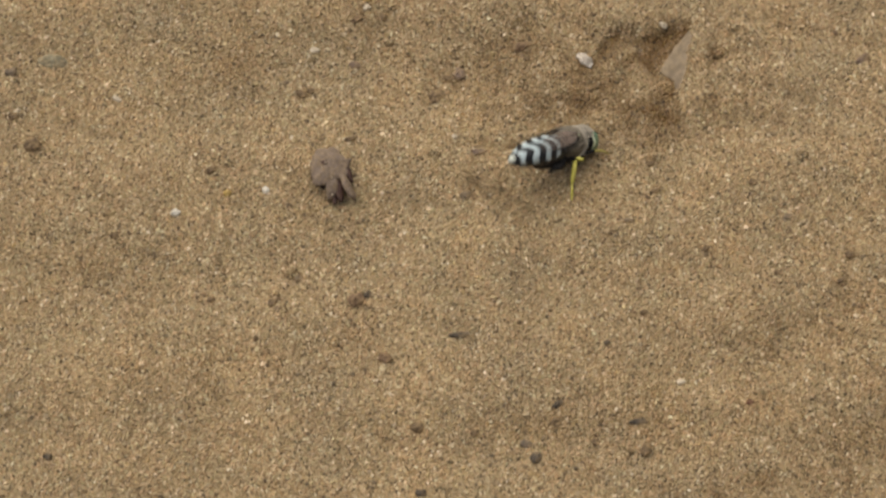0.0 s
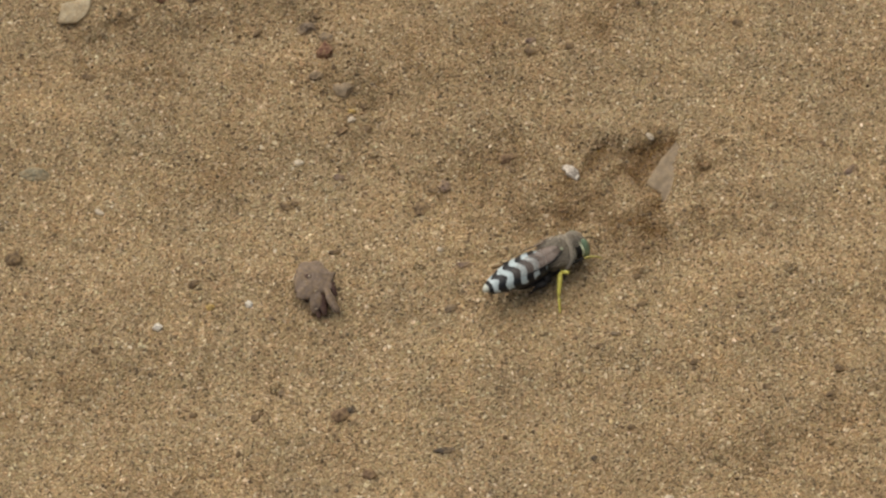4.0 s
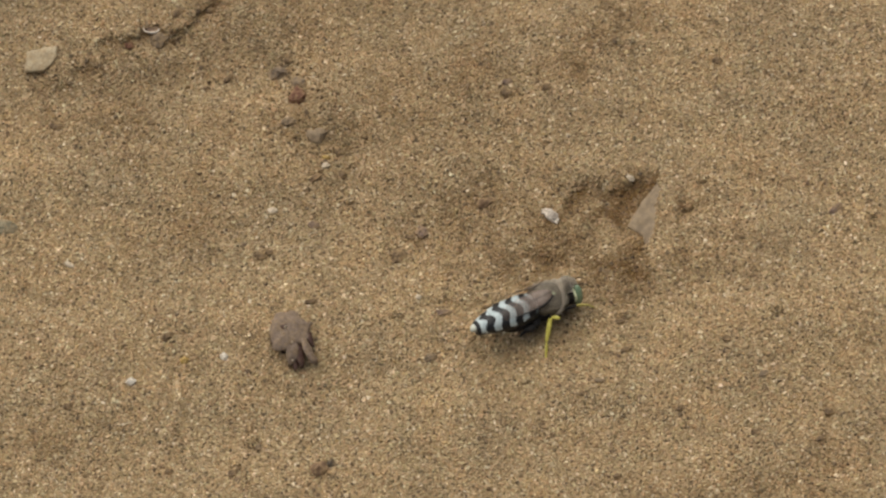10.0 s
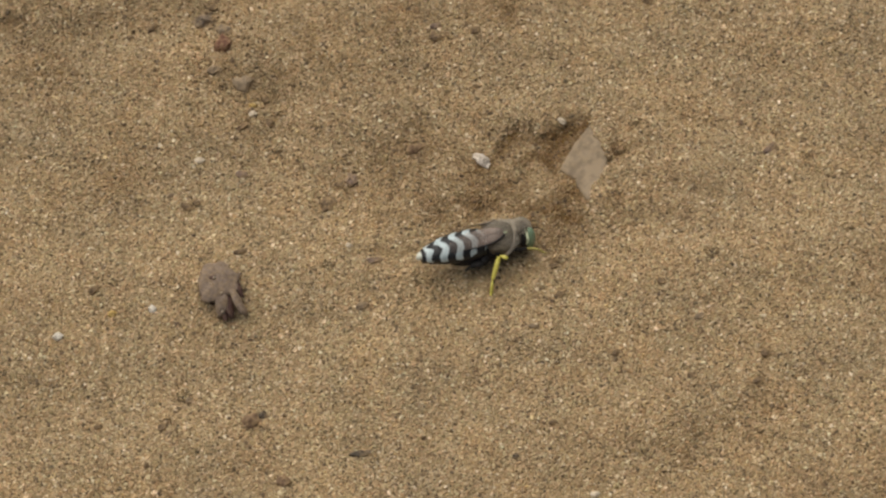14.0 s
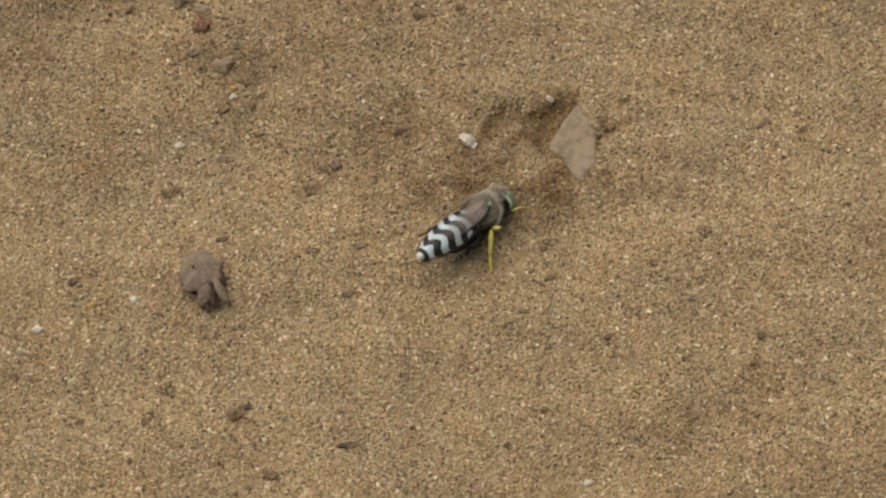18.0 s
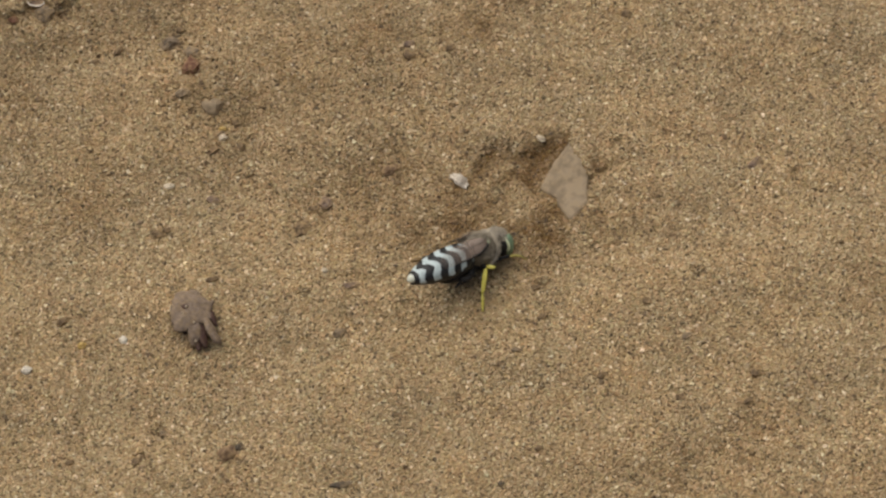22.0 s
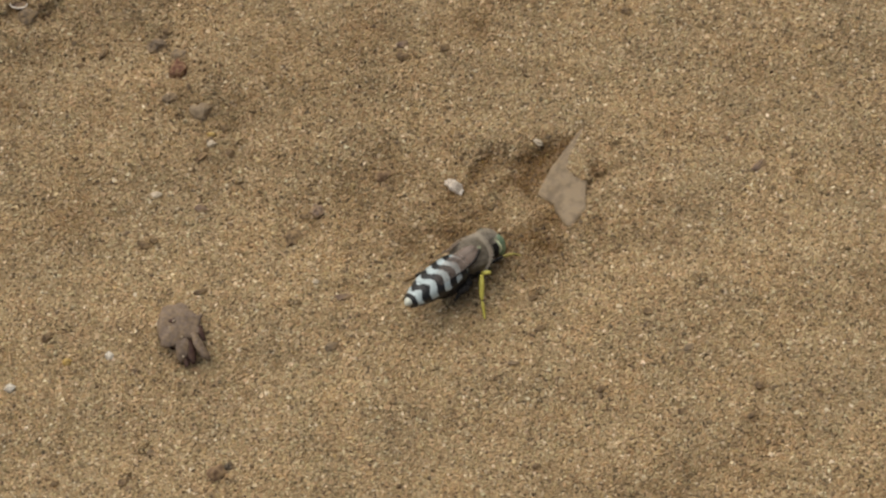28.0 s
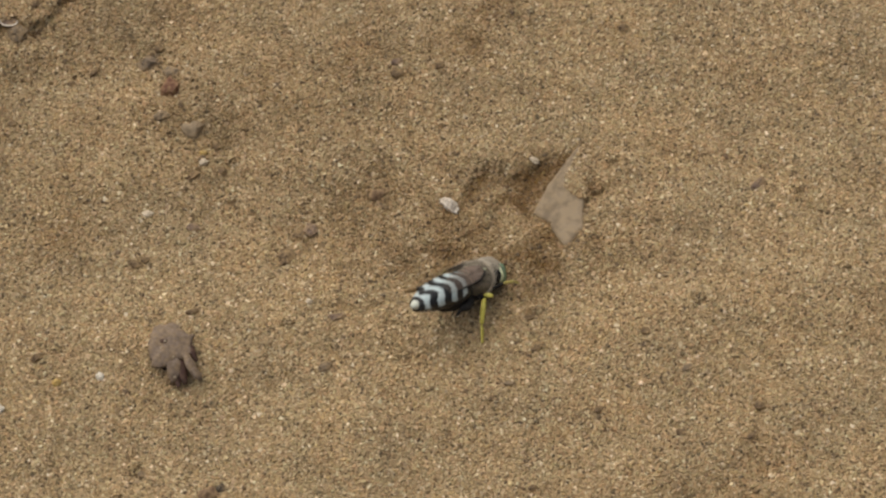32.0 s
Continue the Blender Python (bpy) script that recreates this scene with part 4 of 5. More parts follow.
def build_wasp():
    m = wasp_materials()
    root = new("sand_wasp")
    thorax = [(0.7, 0.5, 0.5, 4.1), (1.2, 1.5, 1.4, 4.2), (1.9, 2.35, 2.1, 4.3), (3.2, 2.8, 2.5, 4.35), (4.7, 2.75, 2.4, 4.3), (5.8, 2.25, 1.95, 4.2), (6.4, 1.4, 1.35, 4.1), (6.7, 0.7, 0.8, 4.0)]
    body = glide(thorax, 26)
    solid("thorax", *loft([oval(*r, 36) for r in body]), m["thorax"], root, label="dark grey-brown thorax under pale down")
    # down on the thorax
    r = np.random.default_rng(5)
    verts, faces = [], []
    for k in range(5000):
        row = body[int(r.uniform(3, 24))]
        a = r.uniform(-0.1, math.pi + 0.1)
        out = np.array((r.normal(0, 0.25), math.cos(a), math.sin(a)))
        foot = np.array((row[0] + r.uniform(-0.15, 0.15), row[1] * math.cos(a) * 0.98, row[3] + row[2] * math.sin(a) * 0.98))
        tip = foot + (out + np.array((-0.5, 0, 0))) * r.uniform(0.25, 0.75)
        side = np.cross(out, (1, 0, 0)) * 0.016
        i = len(verts)
        verts += [tuple(foot - side), tuple(foot + side), tuple(foot + np.array((0.022, 0, 0))), tuple(tip)]
        faces += [(i, i + 1, i + 3), (i + 1, i + 2, i + 3), (i + 2, i, i + 3)]
    raw = raw_mesh("down", np.array(verts), np.array(faces), m["hair"])
    down = new("down", raw)
    down.parent = root
    down["label"] = "short pale grey hairs on the thorax"
    # pale marks beside the wing roots
    for side in (-1, 1):
        solid("wing_root", *ball((3.95, side * 1.85, 6.2), (0.40, 0.22, 0.2), 6, 12), m["face"] if side < 0 else m["ochre"], root, label="small pale yellowish wing root")
    def collar_at(b):
        back = ((b - math.pi / 2) / (math.pi / 2 + 0.7)) ** 2
        return np.array((5.65 - 1.9 * back, (2.4 + 0.42 * back) * math.cos(b), 4.25 + 2.2 * math.sin(b)))

    arc = [tuple(collar_at(b)) for b in np.linspace(-0.7, math.pi + 0.7, 25)]
    collar = solid("collar", *tube(arc, [0.13 + 0.0065 * abs(k - 12) for k in range(25)], 10), m["hair"], root, label="pale downy rim of the collar")
    verts, faces = [], []
    for k in range(3200):
        b = r.uniform(-0.7, math.pi + 0.7)
        out = np.array((r.normal(0.35, 0.5), math.cos(b), math.sin(b)))
        foot = collar_at(b) * (1, 0.98, 1) + (r.normal(0, 0.13), 0, 0)
        i = len(verts)
        verts += [tuple(foot + (0, 0.022, 0)), tuple(foot - (0, 0.022, 0)), tuple(foot + (0.03, 0, 0.01)), tuple(foot + out * r.uniform(0.2, 0.6))]
        faces += [(i, i + 1, i + 3), (i + 1, i + 2, i + 3), (i + 2, i, i + 3)]
    fringe = new("fringe", raw_mesh("fringe", np.array(verts), np.array(faces), m["hair"]))
    fringe.parent = collar
    fringe["label"] = "pale hairs along the collar"
    # head
    head = new("head")
    head.parent = root
    head.location = Vector((0.42, 0, 0.38)) * MM
    skull = glide([(5.7, 0.7, 0.7, 4.0), (6.0, 1.9, 1.7, 4.05), (6.7, 2.3, 2.05, 4.05), (7.5, 2.1, 1.95, 3.95), (8.15, 1.4, 1.4, 3.8), (8.5, 0.4, 0.5, 3.6)], 18)
    solid("skull", *loft([oval(*s, 32) for s in skull]), m["black"], head)
    solid("nape", *loft([oval(*s, 32) for s in [(5.55, 1.2, 1.1, 4.0), (5.8, 1.75, 1.5, 4.02), (6.1, 1.98, 1.72, 4.04), (6.35, 1.9, 1.66, 4.04)]]), m["thorax"], head, label="grey nape behind the eyes")
    verts, faces = [], []
    for k in range(5200):
        row = skull[int(r.uniform(2, 14))]
        b = r.uniform(0.5, math.pi - 0.5)
        foot = np.array((row[0], row[1] * math.cos(b) * 0.97, row[3] + row[2] * math.sin(b) * 0.97))
        tip = foot + np.array((r.normal(0.1, 0.2), math.cos(b), math.sin(b))) * r.uniform(0.15, 0.55)
        i = len(verts)
        verts += [tuple(foot + (0, 0.03, 0)), tuple(foot - (0, 0.03, 0)), tuple(foot + (0.04, 0, 0)), tuple(tip)]
        faces += [(i, i + 1, i + 3), (i + 1, i + 2, i + 3), (i + 2, i, i + 3)]
    crown = new("crown_down", raw_mesh("crown_down", np.array(verts), np.array(faces), m["hair"]))
    crown.parent = head
    crown["label"] = "pale hairs on the crown"
    for side in (-1, 1):
        solid("eye", *ball((7.5, side * 1.68, 4.05), (0.86, 0.86, 1.72), 14, 24), m["eye"], head, label="large glossy green compound eye")
        solid("eye_rim", *tube([(6.80 + 0.04 * k * (6 - k) / 3, side * (1.60 + 0.92 * math.sin(math.pi * k / 6)), 5.55 - 0.45 * k) for k in range(7)], [0.07, 0.15, 0.19, 0.2, 0.18, 0.14, 0.06], 8), m["line"], head, label="pale line behind the eye")
        pts = glide([(8.0, side * 0.5, 4.7), (8.6, side * 0.9, 5.2), (9.5, side * 1.4, 4.9), (10.3, side * 1.8, 4.2)], 12)
        solid("antenna", *tube([tuple(p) for p in pts], [0.085 - 0.003 * k for k in range(12)], 8), m["black"], head, label="thin dark antenna")
    solid("clypeus", *ball((8.1, 0, 3.4), (0.5, 1.0, 0.8), 8, 16), m["face"], head, label="pale yellowish green face plate")
    solid("labrum", *loft([oval(*s, 16) for s in [(8.2, 0.5, 0.3, 2.9), (8.35, 0.45, 0.3, 2.3), (8.3, 0.3, 0.22, 1.7), (8.15, 0.1, 0.08, 1.3)]]), m["yellow"], head, label="long yellow upper lip")
    # abdomen: overlapping rings
    half = [(1.5, 1.0, 1.0, 4.1), (1.0, 2.2, 1.85, 4.1), (0.0, 2.68, 2.2, 4.1), (-1.6, 2.78, 2.25, 4.05), (-3.4, 2.72, 2.2, 4.0), (-4.9, 2.42, 2.02, 3.95), (-6.4, 2.0, 1.72, 3.88), (-7.7, 1.5, 1.32, 3.8), (-8.8, 0.98, 0.9, 3.72), (-9.3, 0.4, 0.4, 3.6)]
    dense = glide(half, 81)
    xs = np.array([d[0] for d in dense])

    def ring_at(x, swell):
        i = int(np.argmin(np.abs(xs - x)))
        d = dense[i]
        return oval(x, d[1] + swell, d[2] + swell, d[3], 48, flat=0.85)

    abdomen = new("abdomen")
    abdomen.parent = root
    cuts = [1.5, 0.2, -2.0, -4.2, -6.3, -7.7]
    for k, start in enumerate(cuts):
        end = cuts[k + 1] if k + 1 < len(cuts) else -8.8
        rows = [ring_at(start + 0.12, -0.05)] + [ring_at(start + (end - start) * f, 0.02 + 0.07 * f) for f in np.linspace(0.02, 0.98, 9)] + [ring_at(end, 0.03)]
        solid("tergite", *loft(rows), m["bands"], abdomen, label="glossy black ring with a wavy bluish white band")
    solid("tail_tip", *loft([oval(*s, 24) for s in [(-8.5, 0.72, 0.68, 3.95), (-8.95, 0.7, 0.64, 3.95), (-9.3, 0.52, 0.47, 3.88), (-9.55, 0.22, 0.2, 3.8)]]), m["white"], abdomen, label="bluish white tip of the abdomen")
    for side in (-1, 1):
        wing(side, root, m)
    # the body leans to its left, so the right legs reach further down
    limb("middle_leg", [(2.7, -1.6, 2.7), (2.5, -3.0, 3.0), (0.95, -3.95, -0.2), (0.1, -4.9, -2.6)], (0.36, 0.38, 0.19), m, root, ("black", "yellow", "yellow"))
    limb("middle_leg", [(2.4, 1.5, 2.5), (2.6, 3.3, 3.7), (2.0, 4.3, 2.9), (1.5, 5.0, 2.65)], (0.36, 0.34, 0.17), m, root, ("black", "yellow", "yellow"))
    limb("hind_leg", [(0.8, -1.5, 2.6), (0.1, -2.6, 2.1), (-1.8, -2.3, 1.9), (-2.7, -2.3, 1.2)], (0.72, 0.55, 0.2), m, root, ("black", "black", "black"))
    limb("hind_leg", [(0.8, 1.4, 2.4), (-1.2, 2.8, 4.0), (-3.8, 4.0, 4.0), (-5.4, 4.8, 3.9)], (0.45, 0.44, 0.32), m, root, ("black", "black", "ochre"))
    limb("front_leg", [(4.9, -1.5, 2.7), (7.2, -2.8, 3.1), (8.7, -3.3, 2.7), (9.6, -3.5, 1.9)], (0.28, 0.22, 0.14), m, root, ("black", "dusty", "dusty"))
    limb("front_leg", [(4.9, 1.3, 2.5), (5.7, 2.6, 3.2), (7.2, 2.8, 2.8), (8.4, 2.8, 2.0)], (0.36, 0.28, 0.16), m, root, ("black", "dusty", "dusty"))
    solid("thigh_patch", *tube([(2.7, -2.9, 3.0), (3.2, -3.3, 2.9), (3.65, -3.7, 2.8)], [0.22, 0.34, 0.26], 10), m["yellow"], root, label="yellow patch on the thigh")
    solid("chest", *ball((2.6, 0, 2.6), (2.9, 1.9, 1.3), 12, 20), m["black"], root, label="black underside of the chest")
    solid("belly", *ball((-1.7, -0.5, 2.65), (3.2, 1.8, 1.3), 12, 20), m["black"], abdomen, label="glossy black belly")
    return tagged(root, "grey sand wasp with wavy black and white bands and yellow legs", "wasp")


build_ground()
build_grains()
build_pebbles()
build_grit()
flake = build_flake()
build_shell()
build_broken_shell()
build_husk()
wasp = build_wasp()
COVER = [
    # sand lying on the flake: its outline in the flake's plane, when it is thrown aside (0: it stays; below 0: it slides on) and how far
    ([(3.7, 10.0), (2.5, 7.8), (1.3, 5.3), (2.3, 4.4), (3.5, 1.0), (4.4, 0.6), (4.9, 3.2), (5.8, 8.0), (4.8, 11.4)], 0.0, (0, 0)),
    ([(1.3, 5.3), (0.7, 3.0), (0.8, 1.6), (0.3, -1.4), (0.9, -2.0), (2.6, -1.0), (5.4, 0.3), (3.5, 1.0), (2.3, 4.4)], 10.7, (6.5, -7.5)),
    ([(0.3, -1.4), (-0.2, -3.0), (-0.6, -4.1), (-1.6, -4.4), (-0.8, -8.0), (0.8, -8.2), (1.0, -4.0), (2.4, -3.0), (3.0, -1.0), (0.9, -2.0)], 11.2, (6.5, -6.0)),
    ([(1.0, -4.0), (0.8, -8.2), (3.0, -7.8), (5.0, -4.8), (5.4, -1.5), (5.4, 0.3), (3.0, -1.0), (2.4, -3.0)], 17.6, (5.0, -6.0)),
    ([(3.9, 11.0), (2.8, 10.6), (1.2, 8.2), (1.0, 7.2), (1.4, 5.7), (2.5, 7.7), (3.7, 10.0)], 25.5, (5.0, 3.0)),
    ([(1.3, 5.3), (0.8, 3.2), (1.6, 2.0), (3.5, 0.8), (3.7, 1.6), (2.5, 4.6)], -25.5, (4.5, 2.5)),
]


def inside(px, py, outline):
    hit = np.zeros(len(px), bool)
    for (ax, ay), (bx, by) in zip(outline, outline[1:] + outline[:1]):
        cross = ((ay > py) != (by > py)) & (px < (bx - ax) * (py - ay) / (by - ay + 1e-9) + ax)
        hit ^= cross
    return hit


def sand_cover(outline, seed):
    """A thin layer of grains over an outline, in the flake's plane."""
    r = np.random.default_rng(seed)
    pts = np.array(outline)
    low, high = pts.min(0) - 0.2, pts.max(0) + 0.2
    count = int(np.prod(high - low) * 48)
    px, py = r.uniform(low[0], high[0], count), r.uniform(low[1], high[1], count)
    keep = inside(px + r.normal(0, 0.12, count), py + r.normal(0, 0.12, count), outline)
    px, py = px[keep], py[keep]
    sizes = np.clip(r.lognormal(math.log(0.38), 0.25, len(px)), 0.22, 0.8)
    # it slopes down where it runs over the flake's edge
    away = np.full(len(px), 9.0)
    for (ax, ay), (bx, by) in zip(FLAKE, FLAKE[1:] + FLAKE[:1]):
        f = np.clip(((px - ax) * (bx - ax) + (py - ay) * (by - ay)) / ((bx - ax) ** 2 + (by - ay) ** 2), 0, 1)
        away = np.minimum(away, np.hypot(px - ax - f * (bx - ax), py - ay - f * (by - ay)))
    over = np.where(inside(px, py, FLAKE), 0.0, away)
    height = 0.36 + r.uniform(0, 0.2, len(px)) - 0.55 * np.maximum(0, over - 0.15)
    verts, tris = grain_cloud(np.stack([px, py, height], 1), sizes, seed + 1, small=True)
    mesh = raw_mesh("sand_patch", verts, tris, GRAIN)
    give_damp_shade(mesh, np.repeat(damp_and_shade(px + 20.5, py + 15.2) * np.clip((px - 3.2) / 1.2, 0, 1), len(OCTA)))
    ob = new("sand_patch", mesh)
    ob.matrix_world = flake.matrix_world.copy()
    return tagged(ob, "thin layer of tan sand lying on the flake", "sand", "sand over the flake")


covers = [sand_cover(outline, 140 + 3 * k) for k, (outline, *_) in enumerate(COVER)]
THROWN = random.Random(3)
spray = []
for k in range(25):
    spray.append(sand_clump(-3 - THROWN.uniform(0, 7), -5 - THROWN.uniform(0, 6), 3.4, 2.6, 0.7, 70 + k, 30 * k, 24, 0.40))

WASP_ROWS = [
    (0, -0.53, -4.47, -1.09, 38.6, 30.5),
    (0.2, 0.10, -5.54, -1.07, 41.8, 11.8),
    (0.5, -0.01, -5.36, -1.03, 39.0, 11.9),
    (0.8, -0.29, -5.23, -1.04, 37.6, 13.1),
    (1, -0.12, -4.83, -1.04, 33.9, 10.1),
    (1.2, -0.25, -5.00, -1.05, 37.4, 10.8),
    (1.5, -0.25, -4.72, -1.06, 36.2, 22.6),
    (1.8, -0.92, -4.77, -1.10, 35.9, 20.9),
    (2, -0.77, -4.42, -1.12, 33.0, 34.0),
    (2.2, -0.40, -4.57, -1.08, 33.0, 8.7),
    (2.5, -0.05, -4.69, -1.01, 29.9, 0.9),
    (3, 0.09, -4.63, -1.01, 33.1, 8.0),
    (3.5, 0.22, -4.58, -1.01, 33.3, 22.0),
    (4, 0.35, -4.52, -1.01, 32.5, 4.0),
    (4.5, 0.48, -4.46, -1.01, 34.7, 5.7),
    (4.8, 0.68, -5.29, -1.02, 37.3, 9.9),
    (5, 0.32, -4.03, -1.02, 30.3, 20.8),
    (5.2, 1.48, -4.71, -0.94, 34.2, 0.7),
    (5.5, 1.95, -4.11, -0.81, 26.3, -13.5),
    (5.8, 0.62, -4.66, -0.91, 35.9, 21.6),
    (6, 0.87, -4.49, -0.97, 35.2, 10.7),
    (6.2, 0.71, -3.60, -0.98, 34.7, 11.7),
    (6.5, 0.58, -3.78, -1.00, 30.5, 18.6),
    (6.8, 1.60, -3.47, -1.02, 36.6, 12.4),
    (7, 0.20, -3.37, -1.03, 27.9, 25.4),
    (7.2, 1.07, -4.63, -0.99, 34.8, 5.1),
    (7.5, 1.12, -4.32, -0.94, 31.3, 10.5),
    (7.8, 2.13, -5.19, -0.92, 40.1, 9.0),
    (8, 1.54, -5.04, -0.90, 35.8, 11.7),
    (8.2, 1.80, -4.42, -0.85, 32.8, 4.8),
    (8.5, 2.42, -3.48, -0.77, 15.4, -11.6),
    (8.8, 2.58, -2.31, -0.70, 11.2, -14.4),
    (9, 3.13, -3.27, -0.66, 12.1, -2.0),
    (9.2, 2.47, -3.80, -0.71, 21.6, -8.6),
    (9.5, 1.98, -3.45, -0.78, 22.0, -4.7),
    (9.8, 1.22, -3.09, -0.79, 20.9, 5.2),
    (10, 1.57, -4.11, -0.79, 27.2, 5.2),
    (10.2, 2.15, -3.85, -0.83, 27.2, -0.5),
    (10.5, 1.22, -2.67, -0.88, 16.6, 2.5),
    (10.8, 2.66, -2.94, -0.82, 26.0, -7.8),
    (11, 2.00, -3.04, -0.78, 18.7, -2.0),
    (11.2, 2.98, -2.95, -0.72, 19.7, -3.9),
    (11.5, 3.45, -2.86, -0.64, 24.2, -12.1),
    (11.8, 2.02, -3.13, -0.67, 20.7, 1.9),
    (12, 2.99, -3.54, -0.69, 25.2, -2.3),
    (12.2, 3.32, -3.49, -0.68, 24.9, -10.7),
    (12.5, 3.27, -1.61, -0.67, 11.0, -8.8),
    (12.8, 3.01, -3.01, -0.78, 27.2, -3.8),
    (13, 2.01, -1.78, -0.85, 21.3, 10.0),
    (13.2, 3.67, -3.88, -0.75, 28.1, -6.3),
    (13.5, 3.98, -2.66, -0.60, 17.7, -12.5),
    (14, 3.92, -2.43, -0.60, 17.2, 6.0),
    (14.5, 3.85, -2.20, -0.60, 25.8, 14.0),
    (15, 3.79, -1.97, -0.60, 28.3, -2.0),
    (15.5, 3.73, -1.74, -0.60, 31.8, 7.0),
    (15.8, 3.76, -2.21, -0.62, 39.5, 5.5),
    (16, 3.54, -1.31, -0.64, 32.1, 15.5),
    (16.2, 3.78, -1.85, -0.64, 40.1, 5.8),
    (16.5, 3.47, -1.44, -0.64, 33.2, 15.2),
    (16.8, 4.00, -2.44, -0.61, 39.9, 6.4),
    (17, 3.99, -2.41, -0.59, 36.2, 12.3),
    (17.2, 3.70, -0.91, -0.58, 34.6, 17.4),
    (17.5, 4.31, -2.47, -0.57, 41.4, 15.3),
    (17.8, 3.41, -1.31, -0.55, 36.5, 17.3),
    (18, 4.60, -2.04, -0.53, 42.2, 10.4),
    (18.2, 3.74, -1.01, -0.53, 40.3, 9.8),
    (18.5, 4.66, -1.86, -0.52, 40.5, 8.1),
    (18.8, 4.12, -2.31, -0.55, 42.0, 15.3),
    (19, 4.32, -1.08, -0.57, 35.4, 21.7),
    (19.2, 4.49, -0.95, -0.58, 42.6, 11.0),
    (19.5, 3.98, -1.17, -0.59, 35.4, 18.7),
    (19.8, 4.75, -2.36, -0.56, 40.8, 8.7),
    (20, 4.57, -2.36, -0.54, 37.4, 16.4),
    (20.2, 3.99, -1.06, -0.53, 34.3, 17.8),
    (20.5, 4.65, -2.10, -0.52, 37.1, 11.2),
    (20.8, 3.91, -1.43, -0.54, 35.2, 15.2),
    (21, 4.41, -1.96, -0.55, 36.8, 11.3),
    (21.2, 4.15, -1.51, -0.55, 36.4, 11.8),
    (21.5, 4.46, -1.80, -0.55, 36.7, 14.8),
    (21.8, 3.62, -1.25, -0.56, 33.1, 22.2),
    (22, 4.38, -1.37, -0.56, 33.6, 17.5),
    (22.2, 4.78, -1.52, -0.57, 38.3, 13.2),
    (22.5, 4.10, -0.74, -0.59, 30.2, 21.9),
    (22.8, 4.52, -1.88, -0.54, 37.2, 11.7),
    (23, 4.49, -1.28, -0.50, 30.0, 9.0),
    (23.2, 4.31, -1.39, -0.52, 33.9, 15.3),
    (23.5, 4.43, -1.72, -0.55, 32.6, 17.8),
    (23.8, 4.51, -1.06, -0.53, 34.2, 15.6),
    (24, 4.88, -1.88, -0.51, 36.5, 17.5),
    (24.2, 3.78, -1.81, -0.48, 31.9, 12.4),
    (24.5, 5.19, -1.20, -0.43, 30.2, 7.0),
    (25, 5.04, -1.26, -0.46, 34.6, 12.0),
    (25.5, 4.88, -1.33, -0.50, 35.9, 2.0),
    (26, 4.72, -1.39, -0.53, 37.2, 11.0),
    (26.5, 4.56, -1.45, -0.56, 39.5, 9.5),
    (26.8, 4.90, 0.01, -0.52, 34.4, 9.2),
    (27, 5.25, -2.57, -0.49, 36.9, 14.3),
    (27.2, 5.63, -0.87, -0.53, 40.2, 6.6),
    (27.5, 4.30, -1.52, -0.59, 38.9, 15.1),
    (27.8, 5.15, -0.06, -0.56, 38.8, 7.8),
    (28, 4.82, -1.26, -0.54, 42.6, 12.3),
    (28.2, 4.55, -0.37, -0.53, 38.0, 13.1),
    (28.5, 4.97, -1.53, -0.52, 40.5, 13.5),
    (28.8, 4.84, -0.56, -0.54, 37.7, 11.5),
    (29, 4.59, -0.73, -0.56, 37.7, 17.0),
    (29.2, 5.45, -0.22, -0.55, 40.0, 13.1),
    (29.5, 4.74, -0.03, -0.54, 35.3, 34.4),
    (29.8, 5.95, -0.95, -0.49, 44.9, 12.6),
    (30, 5.56, -1.66, -0.46, 41.3, 16.7),
    (30.2, 5.15, -0.79, -0.51, 38.2, 10.0),
    (30.5, 4.43, -1.34, -0.58, 39.7, 22.2),
    (30.8, 5.95, -0.73, -0.55, 34.3, 3.8),
    (31, 4.90, -1.59, -0.53, 37.0, 14.4),
    (31.2, 5.52, -1.26, -0.54, 39.1, 8.4),
    (31.5, 4.57, -1.58, -0.56, 39.8, 11.8),
    (31.8, 5.29, -0.71, -0.53, 41.4, 42.3),
    (32, 5.02, -1.53, -0.51, 41.6, 31.0),
]

LEAN = -28  # degrees by which the body leans to its left


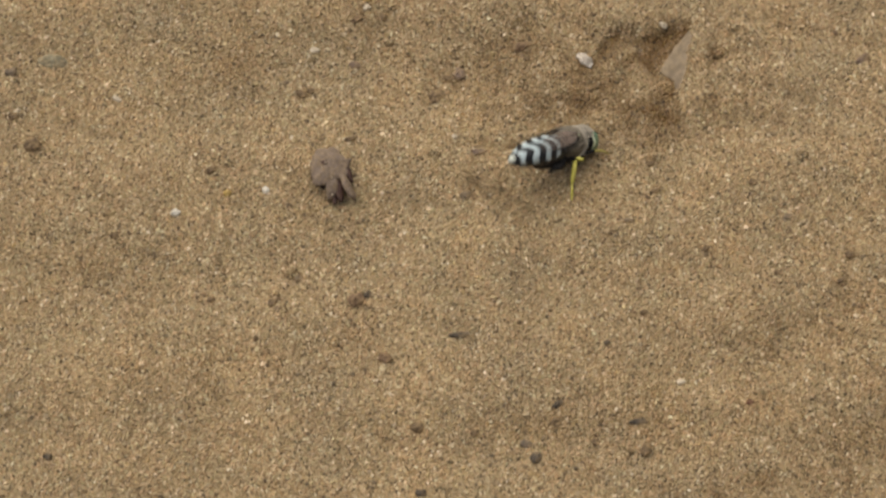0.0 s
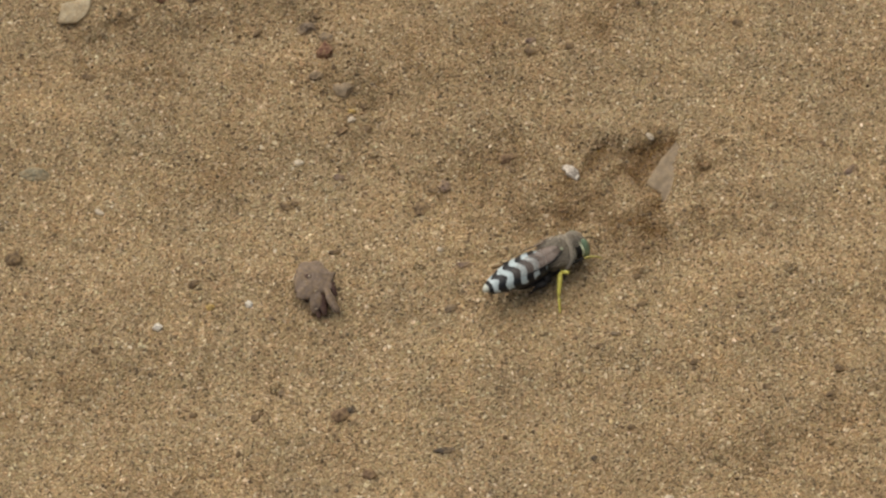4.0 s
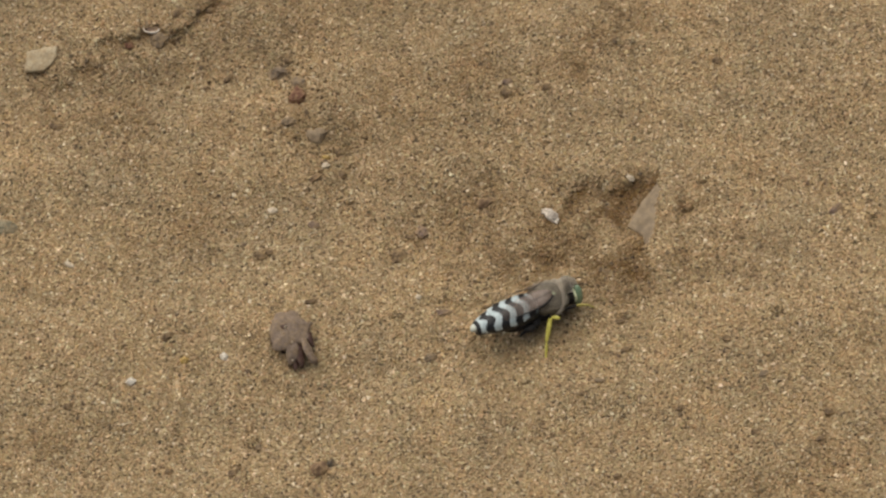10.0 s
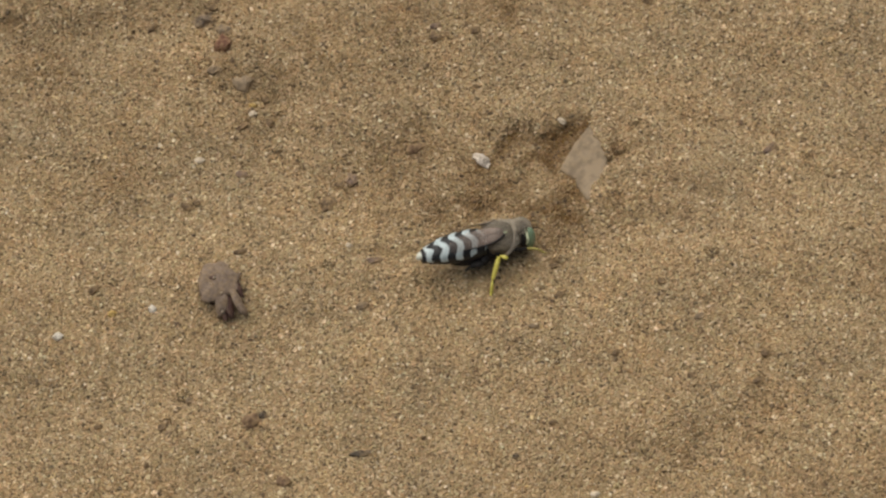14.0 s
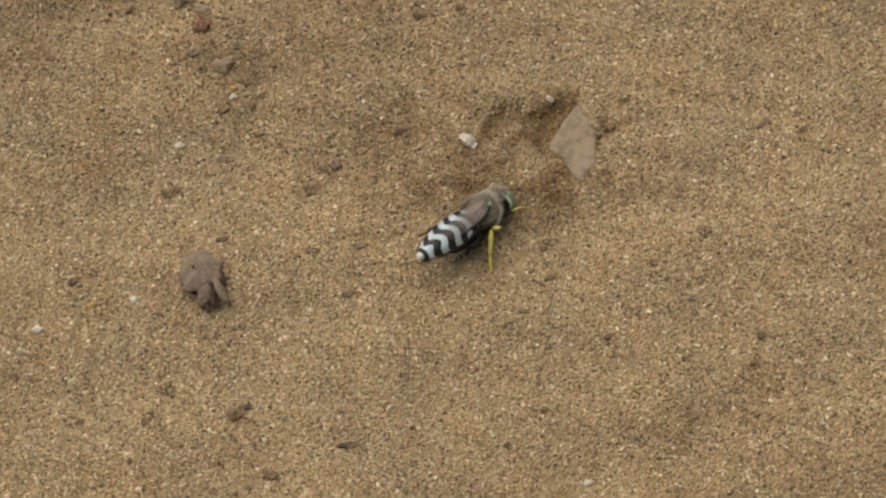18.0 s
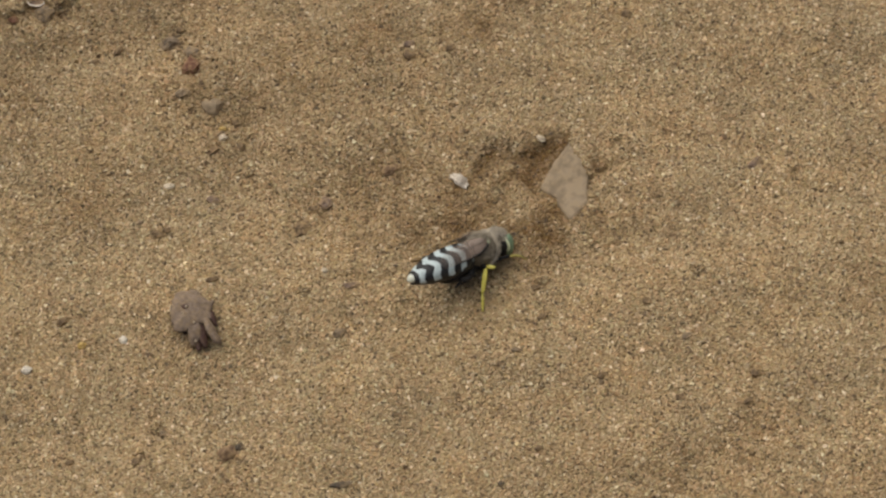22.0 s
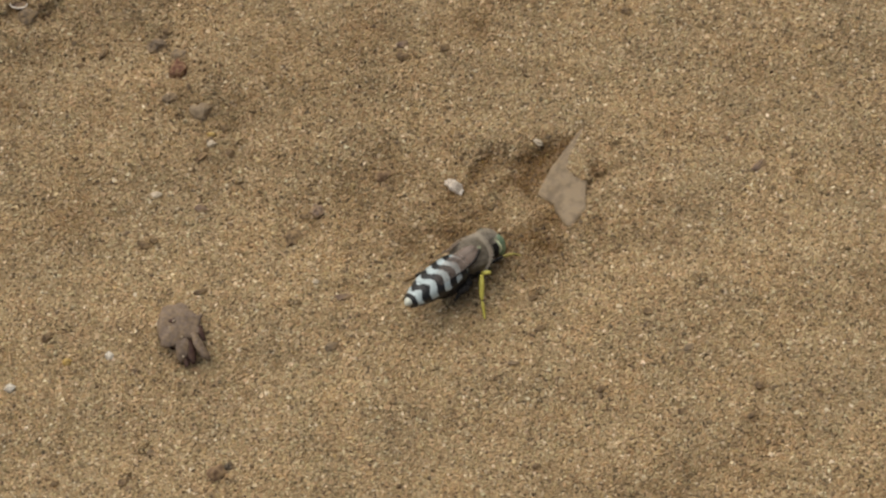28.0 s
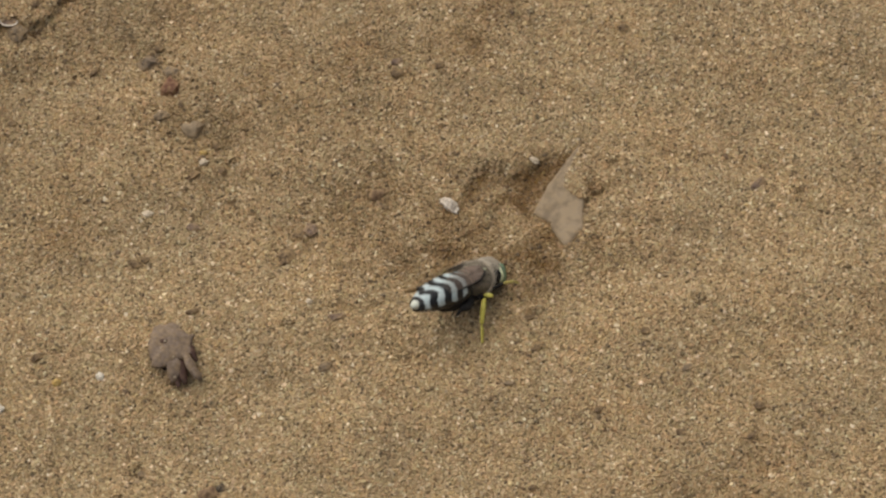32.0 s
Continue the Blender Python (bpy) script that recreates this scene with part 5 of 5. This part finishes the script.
def motions():
    rows = []
    for t, x, y, z, yaw, pitch in WASP_ROWS:
        rise = 0.6 + 0.1 * max(0.0, pitch - 8)  # it stands high on its legs when the head goes down
        rows.append((t, pose(x * MM, (y - 0.6 * rise) * MM, (z + rise) * MM, LEAN, pitch, yaw)))
    walk(wasp, rows)
    # the middle legs stay planted while the body rocks over them
    for leg in [ob for ob in wasp.children if ob.name.startswith("middle_leg")]:
        hip = leg.location.copy()
        foot = next(ob for ob in leg.children if ob.name.startswith("foot"))
        tip = max((v.co for v in foot.data.vertices), key=lambda c: c.length).copy()
        feet = np.array([m @ (hip + tip) for t, m in rows])
        times = np.array([t for t, m in rows])
        steps = []
        for t, m in rows:
            near = np.exp(-(((times - t) / 1.0) ** 2))
            x, y, z = (near[:, None] * feet).sum(0) / near.sum()
            z = min(z, (float(ground(x / MM, y / MM)) + 0.2) * MM) if tip.y < 0 else z
            turn = tip.rotation_difference(m.inverted() @ Vector((x, y, z)) - hip)
            steps.append((t, Matrix.Translation(hip) @ turn.to_matrix().to_4x4()))
        walk(leg, steps)
    # the front legs rake the sand
    legs = [ob for ob in wasp.children if ob.name.startswith("front_leg")]
    for n, leg in enumerate(legs):
        home = leg.location.copy()
        beat = []
        for k in range(161):
            t = k * 0.2
            swing = (14 if (k + n) % 2 else -16) * (0.6 + 0.4 * math.sin(k * 1.7))
            beat.append((t, pose(*home, 0, swing, 0.3 * swing)))
        walk(leg, beat)
    # sand pushed off the flake
    for ob, (outline, when, (dx, dy)) in zip(covers, COVER):
        if when:
            home = ob.matrix_world.copy()
            gone = Matrix.Translation(Vector((dx, dy, -0.9)) * MM) @ home
            before, after = (home, gone) if when > 0 else (gone, home)
            walk(ob, [(0.0, before), (abs(when) - 0.7, before), (abs(when) + 0.7, after), (32.0, after)])
    # sand thrown back under the body, over and over; it settles into the sand again
    for k, ob in enumerate(spray):
        x, y, z = (c / MM for c in ob.matrix_world.translation)

        def stage(t, which):
            sx, sy, rx, ry = 7.0 + 0.1 * t, 3.5 + 0.05 * t, x + 0.13 * t, y + 0.1 * t
            if which == "start":
                return pose(sx * MM, sy * MM, (float(ground(sx, sy)) - 2.2) * MM)
            if which == "air":
                return pose((0.45 * sx + 0.55 * rx) * MM, (0.45 * sy + 0.55 * ry) * MM, (z + 1.3) * MM, 40, 0, 50)
            return pose(rx * MM, ry * MM, (float(ground(rx, ry)) - (0.25 if which == "rest" else 2.2)) * MM, 0, 0, 80)

        rows = []
        if k < 7:
            first = pose((-13.5 + 1.5 * k) * MM, (-6.0 - 0.95 * k + 1.2 * (k % 2)) * MM, (z + 0.9) * MM, 40, 0, 60)
            rows = [(0.0, first), (0.2, stage(0, "rest")), (2.0, stage(0, "rest")), (2.6, stage(0, "deep")), (3.4, stage(0, "start"))]
            t = 4.0 + 0.17 * k
        else:
            t = 0.4 + 0.19 * (k - 7)
            rows = [(0.0, stage(t, "start"))]
        while t < 31.3:
            rows += [(t, stage(t, "start")), (t + 0.14, stage(t, "air")), (t + 0.32, stage(t, "rest"))]
            if t < 27.5:
                rows += [(t + 2.1, stage(t, "rest")), (t + 2.7, stage(t, "deep")), (t + 3.5, stage(t, "start"))]
            t += 4.1
        rows.append((32.0, rows[-1][1]))
        walk(ob, rows)


motions()
